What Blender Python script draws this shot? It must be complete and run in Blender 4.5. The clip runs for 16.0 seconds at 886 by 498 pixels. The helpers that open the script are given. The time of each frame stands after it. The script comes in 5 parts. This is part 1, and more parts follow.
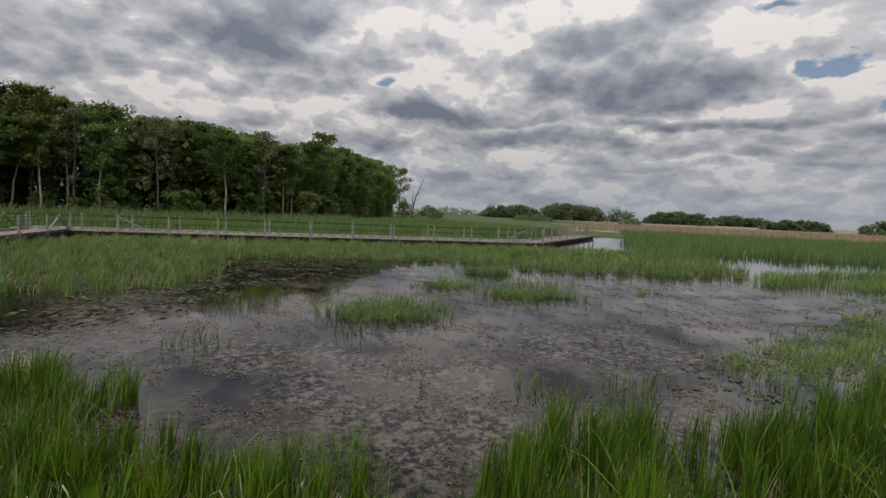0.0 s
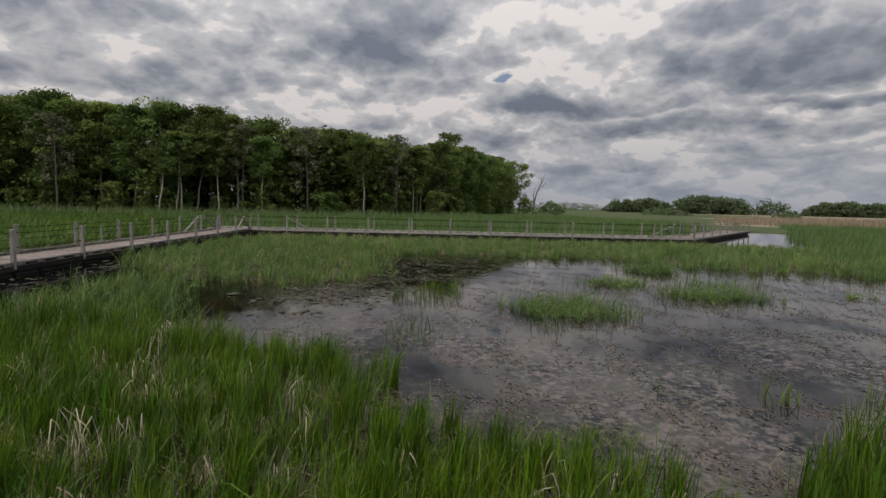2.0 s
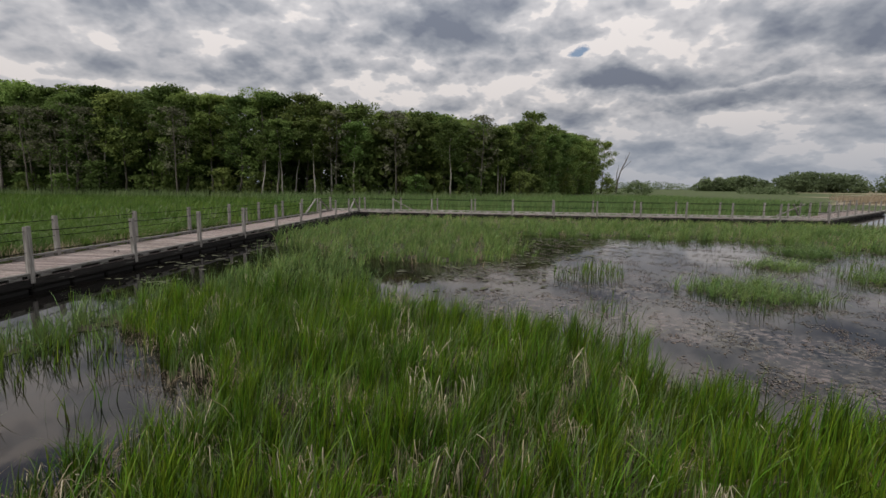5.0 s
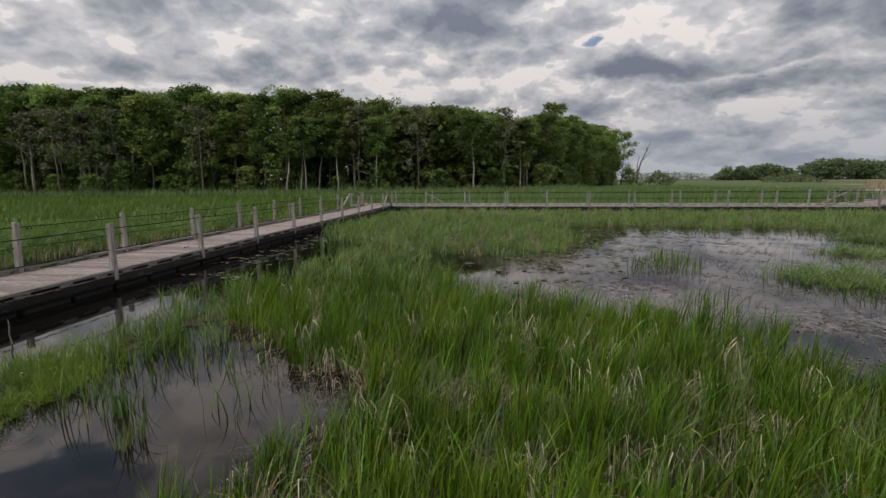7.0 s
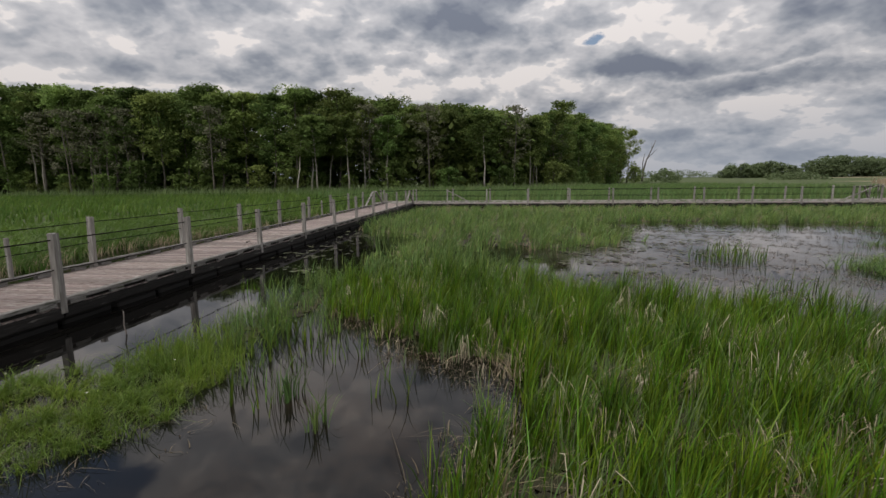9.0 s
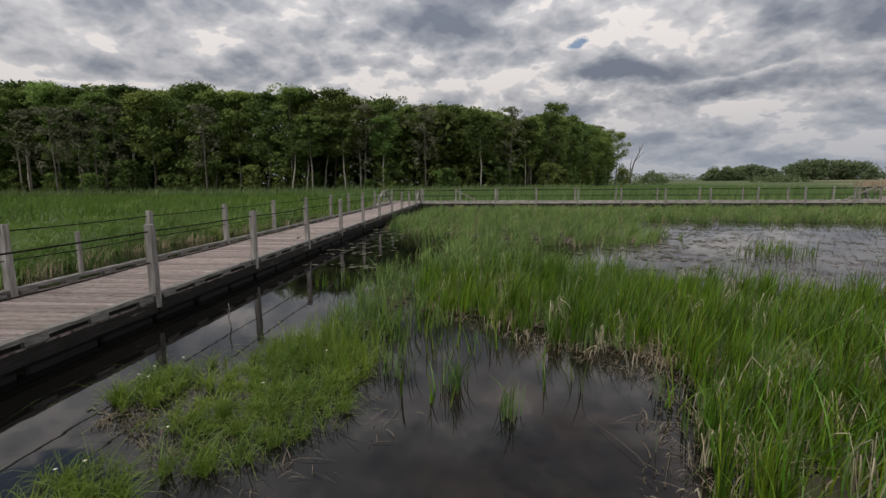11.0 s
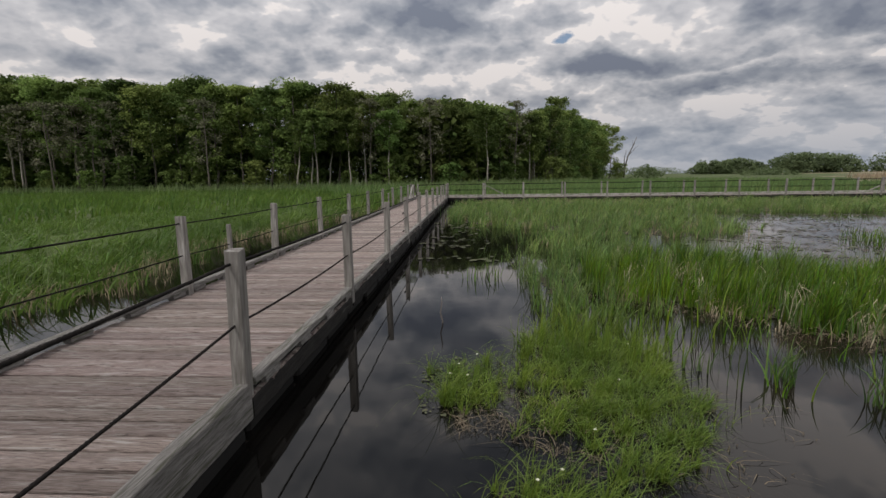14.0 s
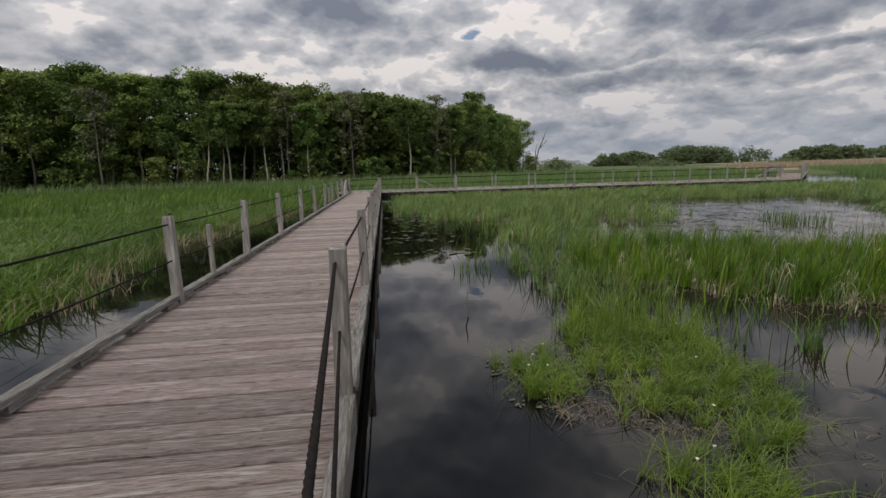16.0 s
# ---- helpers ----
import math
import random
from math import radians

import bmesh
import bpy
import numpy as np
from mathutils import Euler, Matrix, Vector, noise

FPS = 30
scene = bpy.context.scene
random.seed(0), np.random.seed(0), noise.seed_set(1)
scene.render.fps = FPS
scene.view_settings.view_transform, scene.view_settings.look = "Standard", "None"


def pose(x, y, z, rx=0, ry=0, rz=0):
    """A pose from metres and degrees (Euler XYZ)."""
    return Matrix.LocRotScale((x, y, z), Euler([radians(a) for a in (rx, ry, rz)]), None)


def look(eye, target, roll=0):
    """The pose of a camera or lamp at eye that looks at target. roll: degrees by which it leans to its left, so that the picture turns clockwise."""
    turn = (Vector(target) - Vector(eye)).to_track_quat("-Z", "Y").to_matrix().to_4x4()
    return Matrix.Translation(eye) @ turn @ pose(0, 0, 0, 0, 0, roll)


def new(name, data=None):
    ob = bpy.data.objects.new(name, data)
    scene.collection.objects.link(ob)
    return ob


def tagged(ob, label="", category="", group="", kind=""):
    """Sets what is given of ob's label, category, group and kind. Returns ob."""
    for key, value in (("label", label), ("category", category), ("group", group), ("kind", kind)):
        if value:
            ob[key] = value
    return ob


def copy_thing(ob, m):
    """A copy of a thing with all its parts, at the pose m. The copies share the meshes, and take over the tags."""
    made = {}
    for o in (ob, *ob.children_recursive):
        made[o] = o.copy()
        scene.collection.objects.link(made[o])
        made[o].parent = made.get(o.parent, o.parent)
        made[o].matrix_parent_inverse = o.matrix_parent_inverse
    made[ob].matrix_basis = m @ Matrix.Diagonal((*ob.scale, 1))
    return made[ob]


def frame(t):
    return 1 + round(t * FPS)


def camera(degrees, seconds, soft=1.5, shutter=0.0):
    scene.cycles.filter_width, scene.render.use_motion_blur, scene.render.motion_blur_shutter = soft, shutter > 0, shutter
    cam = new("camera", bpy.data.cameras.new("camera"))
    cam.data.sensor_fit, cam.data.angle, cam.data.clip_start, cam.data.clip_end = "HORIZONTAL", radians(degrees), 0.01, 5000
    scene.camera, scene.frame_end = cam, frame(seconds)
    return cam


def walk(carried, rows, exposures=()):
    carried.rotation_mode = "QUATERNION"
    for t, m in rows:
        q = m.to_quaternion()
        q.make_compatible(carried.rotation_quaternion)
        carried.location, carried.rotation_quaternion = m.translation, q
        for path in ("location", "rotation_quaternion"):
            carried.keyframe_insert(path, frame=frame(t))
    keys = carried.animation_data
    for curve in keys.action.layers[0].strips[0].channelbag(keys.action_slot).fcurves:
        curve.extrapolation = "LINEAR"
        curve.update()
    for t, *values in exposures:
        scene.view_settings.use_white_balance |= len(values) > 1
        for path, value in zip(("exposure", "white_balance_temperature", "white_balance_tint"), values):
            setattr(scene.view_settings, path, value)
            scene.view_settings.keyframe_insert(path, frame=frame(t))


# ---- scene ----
cam = camera(86.2, 16.0)
PATH = [
    (0, (10.744, -0.439, 1.593), (11.365, 1.456, 1.443), 2.4),
    (0.5, (10.462, -0.439, 1.59), (10.973, 1.489, 1.435), 2.2),
    (1, (10.144, -0.42, 1.601), (10.527, 1.537, 1.441), 1.7),
    (1.5, (9.828, -0.359, 1.603), (10.09, 1.616, 1.429), 1.7),
    (2, (9.499, -0.32, 1.583), (9.641, 1.666, 1.403), 1.3),
    (2.5, (9.213, -0.305, 1.571), (9.264, 1.685, 1.387), 0.9),
    (3, (8.917, -0.318, 1.575), (8.897, 1.672, 1.378), 0.7),
    (3.5, (8.612, -0.372, 1.573), (8.545, 1.617, 1.365), 0.5),
    (4, (8.231, -0.541, 1.576), (8.128, 1.443, 1.347), 0.7),
    (6.5, (6.758, -0.451, 1.449), (6.554, 1.518, 1.17), -0.3),
    (7, (6.433, -0.449, 1.446), (6.215, 1.519, 1.162), -0.5),
    (7.5, (6.074, -0.491, 1.414), (5.846, 1.474, 1.12), -0.6),
    (8, (5.78, -0.495, 1.383), (5.549, 1.47, 1.092), -0.6),
    (8.5, (5.485, -0.546, 1.368), (5.254, 1.419, 1.079), -0.7),
    (11, (3.772, -0.702, 1.241), (3.609, 1.271, 0.96), -0.5),
    (11.5, (3.344, -0.677, 1.226), (3.189, 1.297, 0.945), -0.6),
    (12, (2.92, -0.669, 1.2), (2.776, 1.306, 0.918), -0.7),
    (12.5, (2.522, -0.648, 1.179), (2.386, 1.327, 0.894), -0.6),
    (13, (2.108, -0.626, 1.165), (1.97, 1.348, 0.877), -0.6),
    (13.5, (1.695, -0.629, 1.172), (1.562, 1.344, 0.877), -0.6),
    (14, (1.315, -0.624, 1.171), (1.203, 1.35, 0.871), -0.9),
    (14.5, (0.995, -0.653, 1.16), (0.921, 1.322, 0.854), -1.3),
    (15, (0.722, -0.6, 1.144), (0.714, 1.376, 0.833), -1.4),
    (15.5, (0.449, -0.564, 1.146), (0.538, 1.408, 0.829), -1.5),
    (16, (0.248, -0.481, 1.156), (0.48, 1.478, 0.827), -1.7),
]
walk(cam, [(t, look(eye, target, roll)) for t, eye, target, roll in PATH],
     exposures=[(0, -0.12), (1, -0.16), (2, -0.2), (3, -0.1), (4, -0.02), (6.3, 0.0), (16, 0.0)])

# ---------------------------------------------------------------- world and sun
def link(nt, a, b):
    nt.links.new(a, b)


world = bpy.data.worlds.new("overcast_sky")
scene.world = world
world.use_nodes = True
wn = world.node_tree
wn.nodes.clear()


def wnode(kind, **values):
    n = wn.nodes.new(kind)
    for key, value in values.items():
        if key in n.inputs:
            n.inputs[key].default_value = value
    return n


def wmath(op, a, b=0.0, c=None, clamp=False):
    n = wn.nodes.new("ShaderNodeMath")
    n.operation = op
    n.use_clamp = clamp
    for i, v in enumerate((a, b) if c is None else (a, b, c)):
        if isinstance(v, (int, float)):
            n.inputs[i].default_value = float(v)
        else:
            link(wn, v, n.inputs[i])
    return n.outputs[0]


def wramp(fac, stops):
    n = wn.nodes.new("ShaderNodeValToRGB")
    ramp = n.color_ramp
    while len(ramp.elements) < len(stops):
        ramp.elements.new(0.5)
    for e, (p, c) in zip(ramp.elements, stops):
        e.position, e.color = p, (*c, 1)
    link(wn, fac, n.inputs[0])
    return n.outputs[0]


coord = wn.nodes.new("ShaderNodeTexCoord").outputs["Generated"]
split = wn.nodes.new("ShaderNodeSeparateXYZ")
link(wn, coord, split.inputs[0])
dx, dy, dz = split.outputs
up = wmath("ADD", wmath("MAXIMUM", dz, 0.0), 0.40)
plane = wn.nodes.new("ShaderNodeCombineXYZ")
link(wn, wmath("DIVIDE", dx, up), plane.inputs[0])
link(wn, wmath("DIVIDE", dy, up), plane.inputs[1])
bearing = wmath("MULTIPLY", wmath("ARCTAN2", dx, dy), 57.2958)
height = wmath("MULTIPLY", wmath("ARCSINE", dz), 57.2958)
CLOUD_SHIFT = (3.1, 1.7, 0.4)

# the larger grey cloud bases, bright breaks and blue gaps: bearing, height above the horizon, their half sizes in degrees, weight
GREY_WEST = [
    (-45.0, 14.3, 3.1, 1.4, 0.40), (-40.3, 11.3, 4.3, 1.2, 0.38), (-33.6, 11.7, 6.2, 1.5, 0.42), (-35.7, 16.5, 5.4, 1.2, 0.25), (-6.7, 17.1, 9.6, 2.8, 0.72), (-9.3, 12.9, 5.5, 1.0, 0.50),
    (-0.9, 12.8, 5.8, 1.5, 0.45), (-20.4, 12.0, 5.6, 1.4, 0.42), (8.4, 16.0, 3.9, 1.4, 0.42), (-13.0, 33.0, 10.0, 5.0, 0.60), (10.0, 34.0, 15.0, 7.0, 1.10), (-23.9, 15.7, 5.3, 1.2, 0.20), (13.1, 11.4, 5.2, 1.6, 0.55),
]
GREY_EAST = [
    (35.3, 18.6, 6.6, 2.0, 0.55), (42.3, 20.5, 3.3, 2.2, 0.55), (39.4, 13.7, 11.5, 2.0, 0.85), (45.9, 15.4, 6.2, 1.4, 0.55), (21.3, 10.9, 6.3, 1.7, 0.72), (46.5, 10.8, 7.2, 0.7, 0.75), (30.0, 8.1, 10.5, 1.1, 0.75),
    (49.5, 7.4, 9.1, 0.8, 0.50), (57.8, 9.0, 2.8, 0.8, 0.30), (57.6, 6.2, 3.6, 0.4, 0.35), (25.6, 4.1, 7.9, 0.4, 0.25), (41.2, 5.8, 11.9, 0.5, 0.30), (56.5, 18.8, 2.4, 0.8, 0.25),
]
BRIGHT = [
    (11.6, 19.0, 5.2, 1.7, 0.25), (34.9, 9.7, 6.7, 0.7, 0.45), (49.2, 17.8, 2.9, 0.9, 0.30), (50.9, 11.8, 2.4, 0.7, 0.30), (56.2, 8.4, 2.5, 0.4, 0.20), (6.6, 12.3, 5.1, 1.0, 0.20),
    (17.3, 8.5, 4.0, 0.8, 0.25), (-27.0, 23.5, 9.0, 3.0, 0.60), (26.0, 15.5, 5.0, 2.0, 0.25), (-29.0, 15.0, 5.0, 2.0, 0.22), (54.0, 14.0, 5.0, 2.5, 0.25), (20.0, 20.0, 5.0, 2.0, 0.15), (35.0, 27.0, 9.0, 5.0, 0.60),
]
GAPS = [(55.9, 15.9, 2.0, 0.8, 0.9), (59.4, 11.5, 1.4, 1.2, 0.9), (12.2, 14.2, 1.6, 0.5, 0.7), (52.5, 19.6, 2.7, 0.4, 0.6), (57.6, 13.0, 2.0, 0.4, 0.5), (-47.0, 26.3, 6.5, 3.0, 1.3)]


def moved_plane(zoom):
    m = wn.nodes.new("ShaderNodeVectorMath")
    m.operation = "MULTIPLY_ADD"
    link(wn, plane.outputs[0], m.inputs[0])
    m.inputs[1].default_value = (zoom, zoom, zoom)
    m.inputs[2].default_value = CLOUD_SHIFT
    return m.outputs[0]


def cloud_noise(at, scale, detail, rough, warp=0.0, out=0):
    n = wnode("ShaderNodeTexNoise", Scale=scale, Detail=detail, Roughness=rough, Distortion=warp)
    link(wn, at, n.inputs["Vector"])
    return n.outputs[out]


def puffs(at, scale):
    """Rounded heaps: the inside of smooth cells on a warped plane."""
    shift = wn.nodes.new("ShaderNodeVectorMath")
    shift.operation = "MULTIPLY_ADD"
    link(wn, cloud_noise(at, scale * 1.1, 4.0, 0.6, 0.0, 1), shift.inputs[0])
    shift.inputs[1].default_value = (0.9 / scale,) * 3
    link(wn, at, shift.inputs[2])
    v = wn.nodes.new("ShaderNodeTexVoronoi")
    v.feature = "SMOOTH_F1"
    v.inputs["Scale"].default_value, v.inputs["Smoothness"].default_value = scale, 0.35
    v.inputs["Detail"].default_value, v.inputs["Roughness"].default_value = 3.0, 0.55
    link(wn, shift.outputs[0], v.inputs["Vector"])
    return wmath("SUBTRACT", 0.55, v.outputs["Distance"])


# ragged outlines: bearing and height wander with the cloud noise
here, above = moved_plane(1.0), moved_plane(0.955)
wander = wn.nodes.new("ShaderNodeSeparateColor")
link(wn, cloud_noise(here, 2.5, 7.0, 0.56, 0.0, 1), wander.inputs[0])
ragged_bearing = wmath("ADD", bearing, wmath("MULTIPLY_ADD", wander.outputs[0], 26.0, -13.0))
ragged_height = wmath("ADD", height, wmath("MULTIPLY", wmath("MULTIPLY_ADD", wander.outputs[1], 12.0, -6.0), wmath("MULTIPLY_ADD", height, 0.055, 0.12)))


def banks(stock, flat):
    """The strongest of the listed clouds: a flat crisp base below (where flat) and a soft heaped top."""
    total = 0.0
    for b, h, rb, rh, weight in stock:
        q = wmath("POWER", wmath("ABSOLUTE", wmath("MULTIPLY_ADD", ragged_bearing, 0.66 / rb, -0.66 * b / rb)), 2.0)
        v = wmath("MULTIPLY_ADD", ragged_height, 0.70 / rh, -0.70 * h / rh)
        if flat:
            v = wmath("SUBTRACT", wmath("MULTIPLY", v, 1.15), wmath("MULTIPLY", wmath("ABSOLUTE", v), 0.35))
        body = wmath("MULTIPLY", wmath("SUBTRACT", 1.0, wmath("ADD", q, wmath("POWER", wmath("ABSOLUTE", v), 2.0))), weight)
        total = wmath("MAXIMUM", total, body)
    return total


def heaps(at):
    return wmath("ADD", wmath("MULTIPLY", cloud_noise(at, 2.3, 10.0, 0.58, 0.0), 0.60), wmath("MULTIPLY", puffs(at, 4.4), 0.28))


density = heaps(here)
lit = wmath("MULTIPLY", wmath("SUBTRACT", density, heaps(above)), 3.4)
cover = wmath("ADD", wmath("MULTIPLY_ADD", density, 1.8, -0.11), wmath("SUBTRACT", wmath("MULTIPLY", wmath("ADD", banks(GREY_WEST, True), banks(GREY_EAST, True)), 0.80), wmath("MULTIPLY", banks(BRIGHT, False), 0.75)))
depth = wmath("SUBTRACT", cover, lit)
cloud_colour = wramp(depth, [(0.0, (0.72, 0.675, 0.66)), (0.10, (0.545, 0.535, 0.55)), (0.28, (0.455, 0.452, 0.475)), (0.46, (0.355, 0.365, 0.398)), (0.66, (0.265, 0.282, 0.322)), (1.0, (0.168, 0.187, 0.235))])
cloud_mask = wramp(wmath("SUBTRACT", banks(GAPS, False), wmath("MULTIPLY", wmath("MAXIMUM", density, 0.13), 1.6)), [(0.0, (1, 1, 1)), (0.35, (0.1, 0.1, 0.1))])
sky = wn.nodes.new("ShaderNodeTexSky")
sky.sky_type = "NISHITA"
sky.sun_disc = False
sky.sun_elevation, sky.sun_rotation = radians(52), radians(215)
sky_scaled = wn.nodes.new("ShaderNodeVectorMath")
sky_scaled.operation = "SCALE"
sky_scaled.inputs["Scale"].default_value = 0.075
link(wn, sky.outputs[0], sky_scaled.inputs[0])
mixed = wn.nodes.new("ShaderNodeMix")
mixed.data_type = "RGBA"
link(wn, cloud_mask, mixed.inputs["Factor"])
link(wn, sky_scaled.outputs[0], mixed.inputs["A"])
link(wn, cloud_colour, mixed.inputs["B"])
hazed = wn.nodes.new("ShaderNodeMix")
hazed.data_type = "RGBA"
link(wn, wramp(dz, [(0.0, (0.7, 0.7, 0.7)), (0.06, (0.42, 0.42, 0.42)), (0.15, (0, 0, 0))]), hazed.inputs["Factor"])
link(wn, mixed.outputs["Result"], hazed.inputs["A"])
hazed.inputs["B"].default_value = (0.385, 0.435, 0.52, 1)
background = wn.nodes.new("ShaderNodeBackground")
background.inputs["Strength"].default_value = 1.0
domed = wn.nodes.new("ShaderNodeVectorMath")
domed.operation = "SCALE"
link(wn, hazed.outputs["Result"], domed.inputs[0])
link(wn, wmath("ADD", wmath("MULTIPLY", wmath("MAXIMUM", dz, 0.0), 1.3), 0.78), domed.inputs["Scale"])
link(wn, domed.outputs[0], background.inputs["Color"])
link(wn, background.outputs[0], wn.nodes.new("ShaderNodeOutputWorld").inputs[0])

sun = new("sun", bpy.data.lights.new("sun", "SUN"))
sun.data.energy, sun.data.angle, sun.data.color = 1.5, radians(14), (1.0, 0.95, 0.88)
sun.matrix_world = look((-12, -22, 34), (0, 0, 0))


# ---------------------------------------------------------------- materials
def material(name, colour, rough=0.8, second=None, scale=4.0, stretch=(1, 1, 1), bump=0.0, bump_scale=40.0, spots=None,
             per="", spread=0.0, translucent=0.0, coords="Object", specular=0.3, hue=0.0, knots=False, cracks=None):
    """A surface of two colours mixed by noise, a finer grain on top, relief, and spread of brightness from piece to piece."""
    m = bpy.data.materials.new(name)
    m.use_nodes = True
    nt = m.node_tree
    bsdf = nt.nodes["Principled BSDF"]
    bsdf.inputs["Roughness"].default_value = rough
    bsdf.inputs["Specular IOR Level"].default_value = specular
    tc = nt.nodes.new("ShaderNodeTexCoord")
    mp = nt.nodes.new("ShaderNodeMapping")
    mp.inputs["Scale"].default_value = stretch
    nt.links.new(tc.outputs[coords], mp.inputs["Vector"])
    if per == "object":
        away = nt.nodes.new("ShaderNodeVectorMath")
        away.operation = "SCALE"
        away.inputs[0].default_value = (37.0, 53.0, 91.0)
        nt.links.new(nt.nodes.new("ShaderNodeObjectInfo").outputs["Random"], away.inputs["Scale"])
        nt.links.new(away.outputs[0], mp.inputs["Location"])

    def noise_at(s, detail=5.0, r=0.6):
        n = nt.nodes.new("ShaderNodeTexNoise")
        n.inputs["Scale"].default_value, n.inputs["Detail"].default_value, n.inputs["Roughness"].default_value = s, detail, r
        nt.links.new(mp.outputs[0], n.inputs["Vector"])
        return n.outputs[0]

    def blend(fac, a, b, kind="MIX"):
        n = nt.nodes.new("ShaderNodeMix")
        n.data_type, n.blend_type = "RGBA", kind
        for sock, v in ((n.inputs["Factor"], fac), (n.inputs["A"], a), (n.inputs["B"], b)):
            if hasattr(v, "links"):
                nt.links.new(v, sock)
            elif isinstance(v, tuple):
                sock.default_value = (*v, 1)
            else:
                sock.default_value = v
        return n.outputs["Result"]

    def contrast(v, lo, hi):
        n = nt.nodes.new("ShaderNodeMapRange")
        n.inputs["From Min"].default_value, n.inputs["From Max"].default_value = lo, hi
        nt.links.new(v, n.inputs["Value"])
        return n.outputs[0]

    second = second or tuple(0.7 * c for c in colour)
    col = blend(contrast(noise_at(scale), 0.35, 0.65), colour, second)
    if spots:
        spot_colour, spot_scale, lo, hi = spots
        col = blend(contrast(noise_at(spot_scale), lo, hi), col, spot_colour)
    if cracks:
        crack_colour, crack_scale, lo, hi = cracks
        col = blend(contrast(noise_at(crack_scale, 8.0, 0.7), lo, hi), col, crack_colour)
    if knots:
        cells = nt.nodes.new("ShaderNodeTexVoronoi")
        cells.inputs["Scale"].default_value = 2.2
        mk = nt.nodes.new("ShaderNodeMapping")
        mk.inputs["Scale"].default_value = (1.0, 1.7, 0.2)
        nt.links.new(tc.outputs[coords], mk.inputs["Vector"])
        nt.links.new(mp.inputs["Location"].links[0].from_socket, mk.inputs["Location"])
        nt.links.new(mk.outputs[0], cells.inputs["Vector"])
        col = blend(contrast(cells.outputs["Distance"], 0.10, 0.055), col, (0.085, 0.062, 0.050))
    if per:
        if per == "object":
            src = nt.nodes.new("ShaderNodeObjectInfo").outputs["Random"]
        else:
            src = nt.nodes.new("ShaderNodeNewGeometry").outputs["Random Per Island"]
        hsv = nt.nodes.new("ShaderNodeHueSaturation")
        mr = nt.nodes.new("ShaderNodeMapRange")
        mr.inputs["To Min"].default_value, mr.inputs["To Max"].default_value = 1 - spread, 1 + spread
        nt.links.new(src, mr.inputs["Value"])
        nt.links.new(mr.outputs[0], hsv.inputs["Value"])
        if hue:
            wn_ = nt.nodes.new("ShaderNodeTexWhiteNoise")
            wn_.noise_dimensions = "1D"
            nt.links.new(src, wn_.inputs["W"])
            mh = nt.nodes.new("ShaderNodeMapRange")
            mh.inputs["To Min"].default_value, mh.inputs["To Max"].default_value = 0.5 - hue, 0.5 + hue
            nt.links.new(wn_.outputs["Value"], mh.inputs["Value"])
            nt.links.new(mh.outputs[0], hsv.inputs["Hue"])
        nt.links.new(col, hsv.inputs["Color"])
        col = hsv.outputs[0]
    nt.links.new(col, bsdf.inputs["Base Color"])
    if bump:
        b = nt.nodes.new("ShaderNodeBump")
        b.inputs["Strength"].default_value, b.inputs["Distance"].default_value = bump, 0.01
        nt.links.new(noise_at(bump_scale, 4.0), b.inputs["Height"])
        nt.links.new(b.outputs[0], bsdf.inputs["Normal"])
    if translucent:
        tr = nt.nodes.new("ShaderNodeBsdfTranslucent")
        nt.links.new(col, tr.inputs["Color"])
        mix = nt.nodes.new("ShaderNodeMixShader")
        mix.inputs[0].default_value = translucent
        nt.links.new(bsdf.outputs[0], mix.inputs[1])
        nt.links.new(tr.outputs[0], mix.inputs[2])
        nt.links.new(mix.outputs[0], nt.nodes["Material Output"].inputs[0])
    return m


M_BOARD = material("weathered_deck_board", (0.330, 0.268, 0.245), 0.85, (0.160, 0.126, 0.111), 5.6, (2.4, 30, 30), 1.0, 14,
                   spots=((0.385, 0.352, 0.328), 1.9, 0.53, 0.64), per="object", spread=0.24, hue=0.012, knots=True, cracks=((0.070, 0.052, 0.045), 3.1, 0.57, 0.64))
M_TIMBER = material("grey_timber", (0.27, 0.255, 0.235), 0.85, (0.15, 0.138, 0.125), 5.0, (9, 9, 0.8), 0.7, 24,
                    spots=((0.40, 0.385, 0.36), 3.0, 0.52, 0.7), per="object", spread=0.12)
M_CURB = material("grey_curb_timber", (0.275, 0.262, 0.248), 0.85, (0.105, 0.098, 0.090), 5.0, (22, 1.4, 22), 1.0, 14,
                  spots=((0.070, 0.075, 0.045), 2.2, 0.53, 0.66), per="object", spread=0.12)
M_SILVER = material("silver_grey_timber", (0.42, 0.405, 0.38), 0.85, (0.27, 0.25, 0.23), 4.0, (9, 0.9, 9), 0.7, 18, spots=((0.12, 0.11, 0.09), 2.2, 0.60, 0.70), per="object", spread=0.12)
# near-black: the shade under the deck is put into this timber's colour
M_RIM = material("under_deck_shade_timber", (0.016, 0.015, 0.013), 0.9, (0.008, 0.007, 0.006), 6.0, (9, 1.0, 9), 0.5, 30, per="object", spread=0.15)
# rim timber darkened with the shade below the kerb; pale spots are stains
M_FASCIA = material("shaded_stained_rim", (0.024, 0.022, 0.020), 0.9, (0.009, 0.008, 0.007), 5.0, (9, 0.9, 9), 0.9, 16, spots=((0.19, 0.18, 0.165), 1.4, 0.63, 0.70), per="object", spread=0.4)
M_ROPE = material("black_rope", (0.009, 0.008, 0.008), 0.9, (0.020, 0.017, 0.015), 60.0, bump=0.3, bump_scale=300, specular=0.1)
M_FLOAT = material("black_float", (0.007, 0.007, 0.007), 0.85, (0.012, 0.011, 0.010), 3.0)
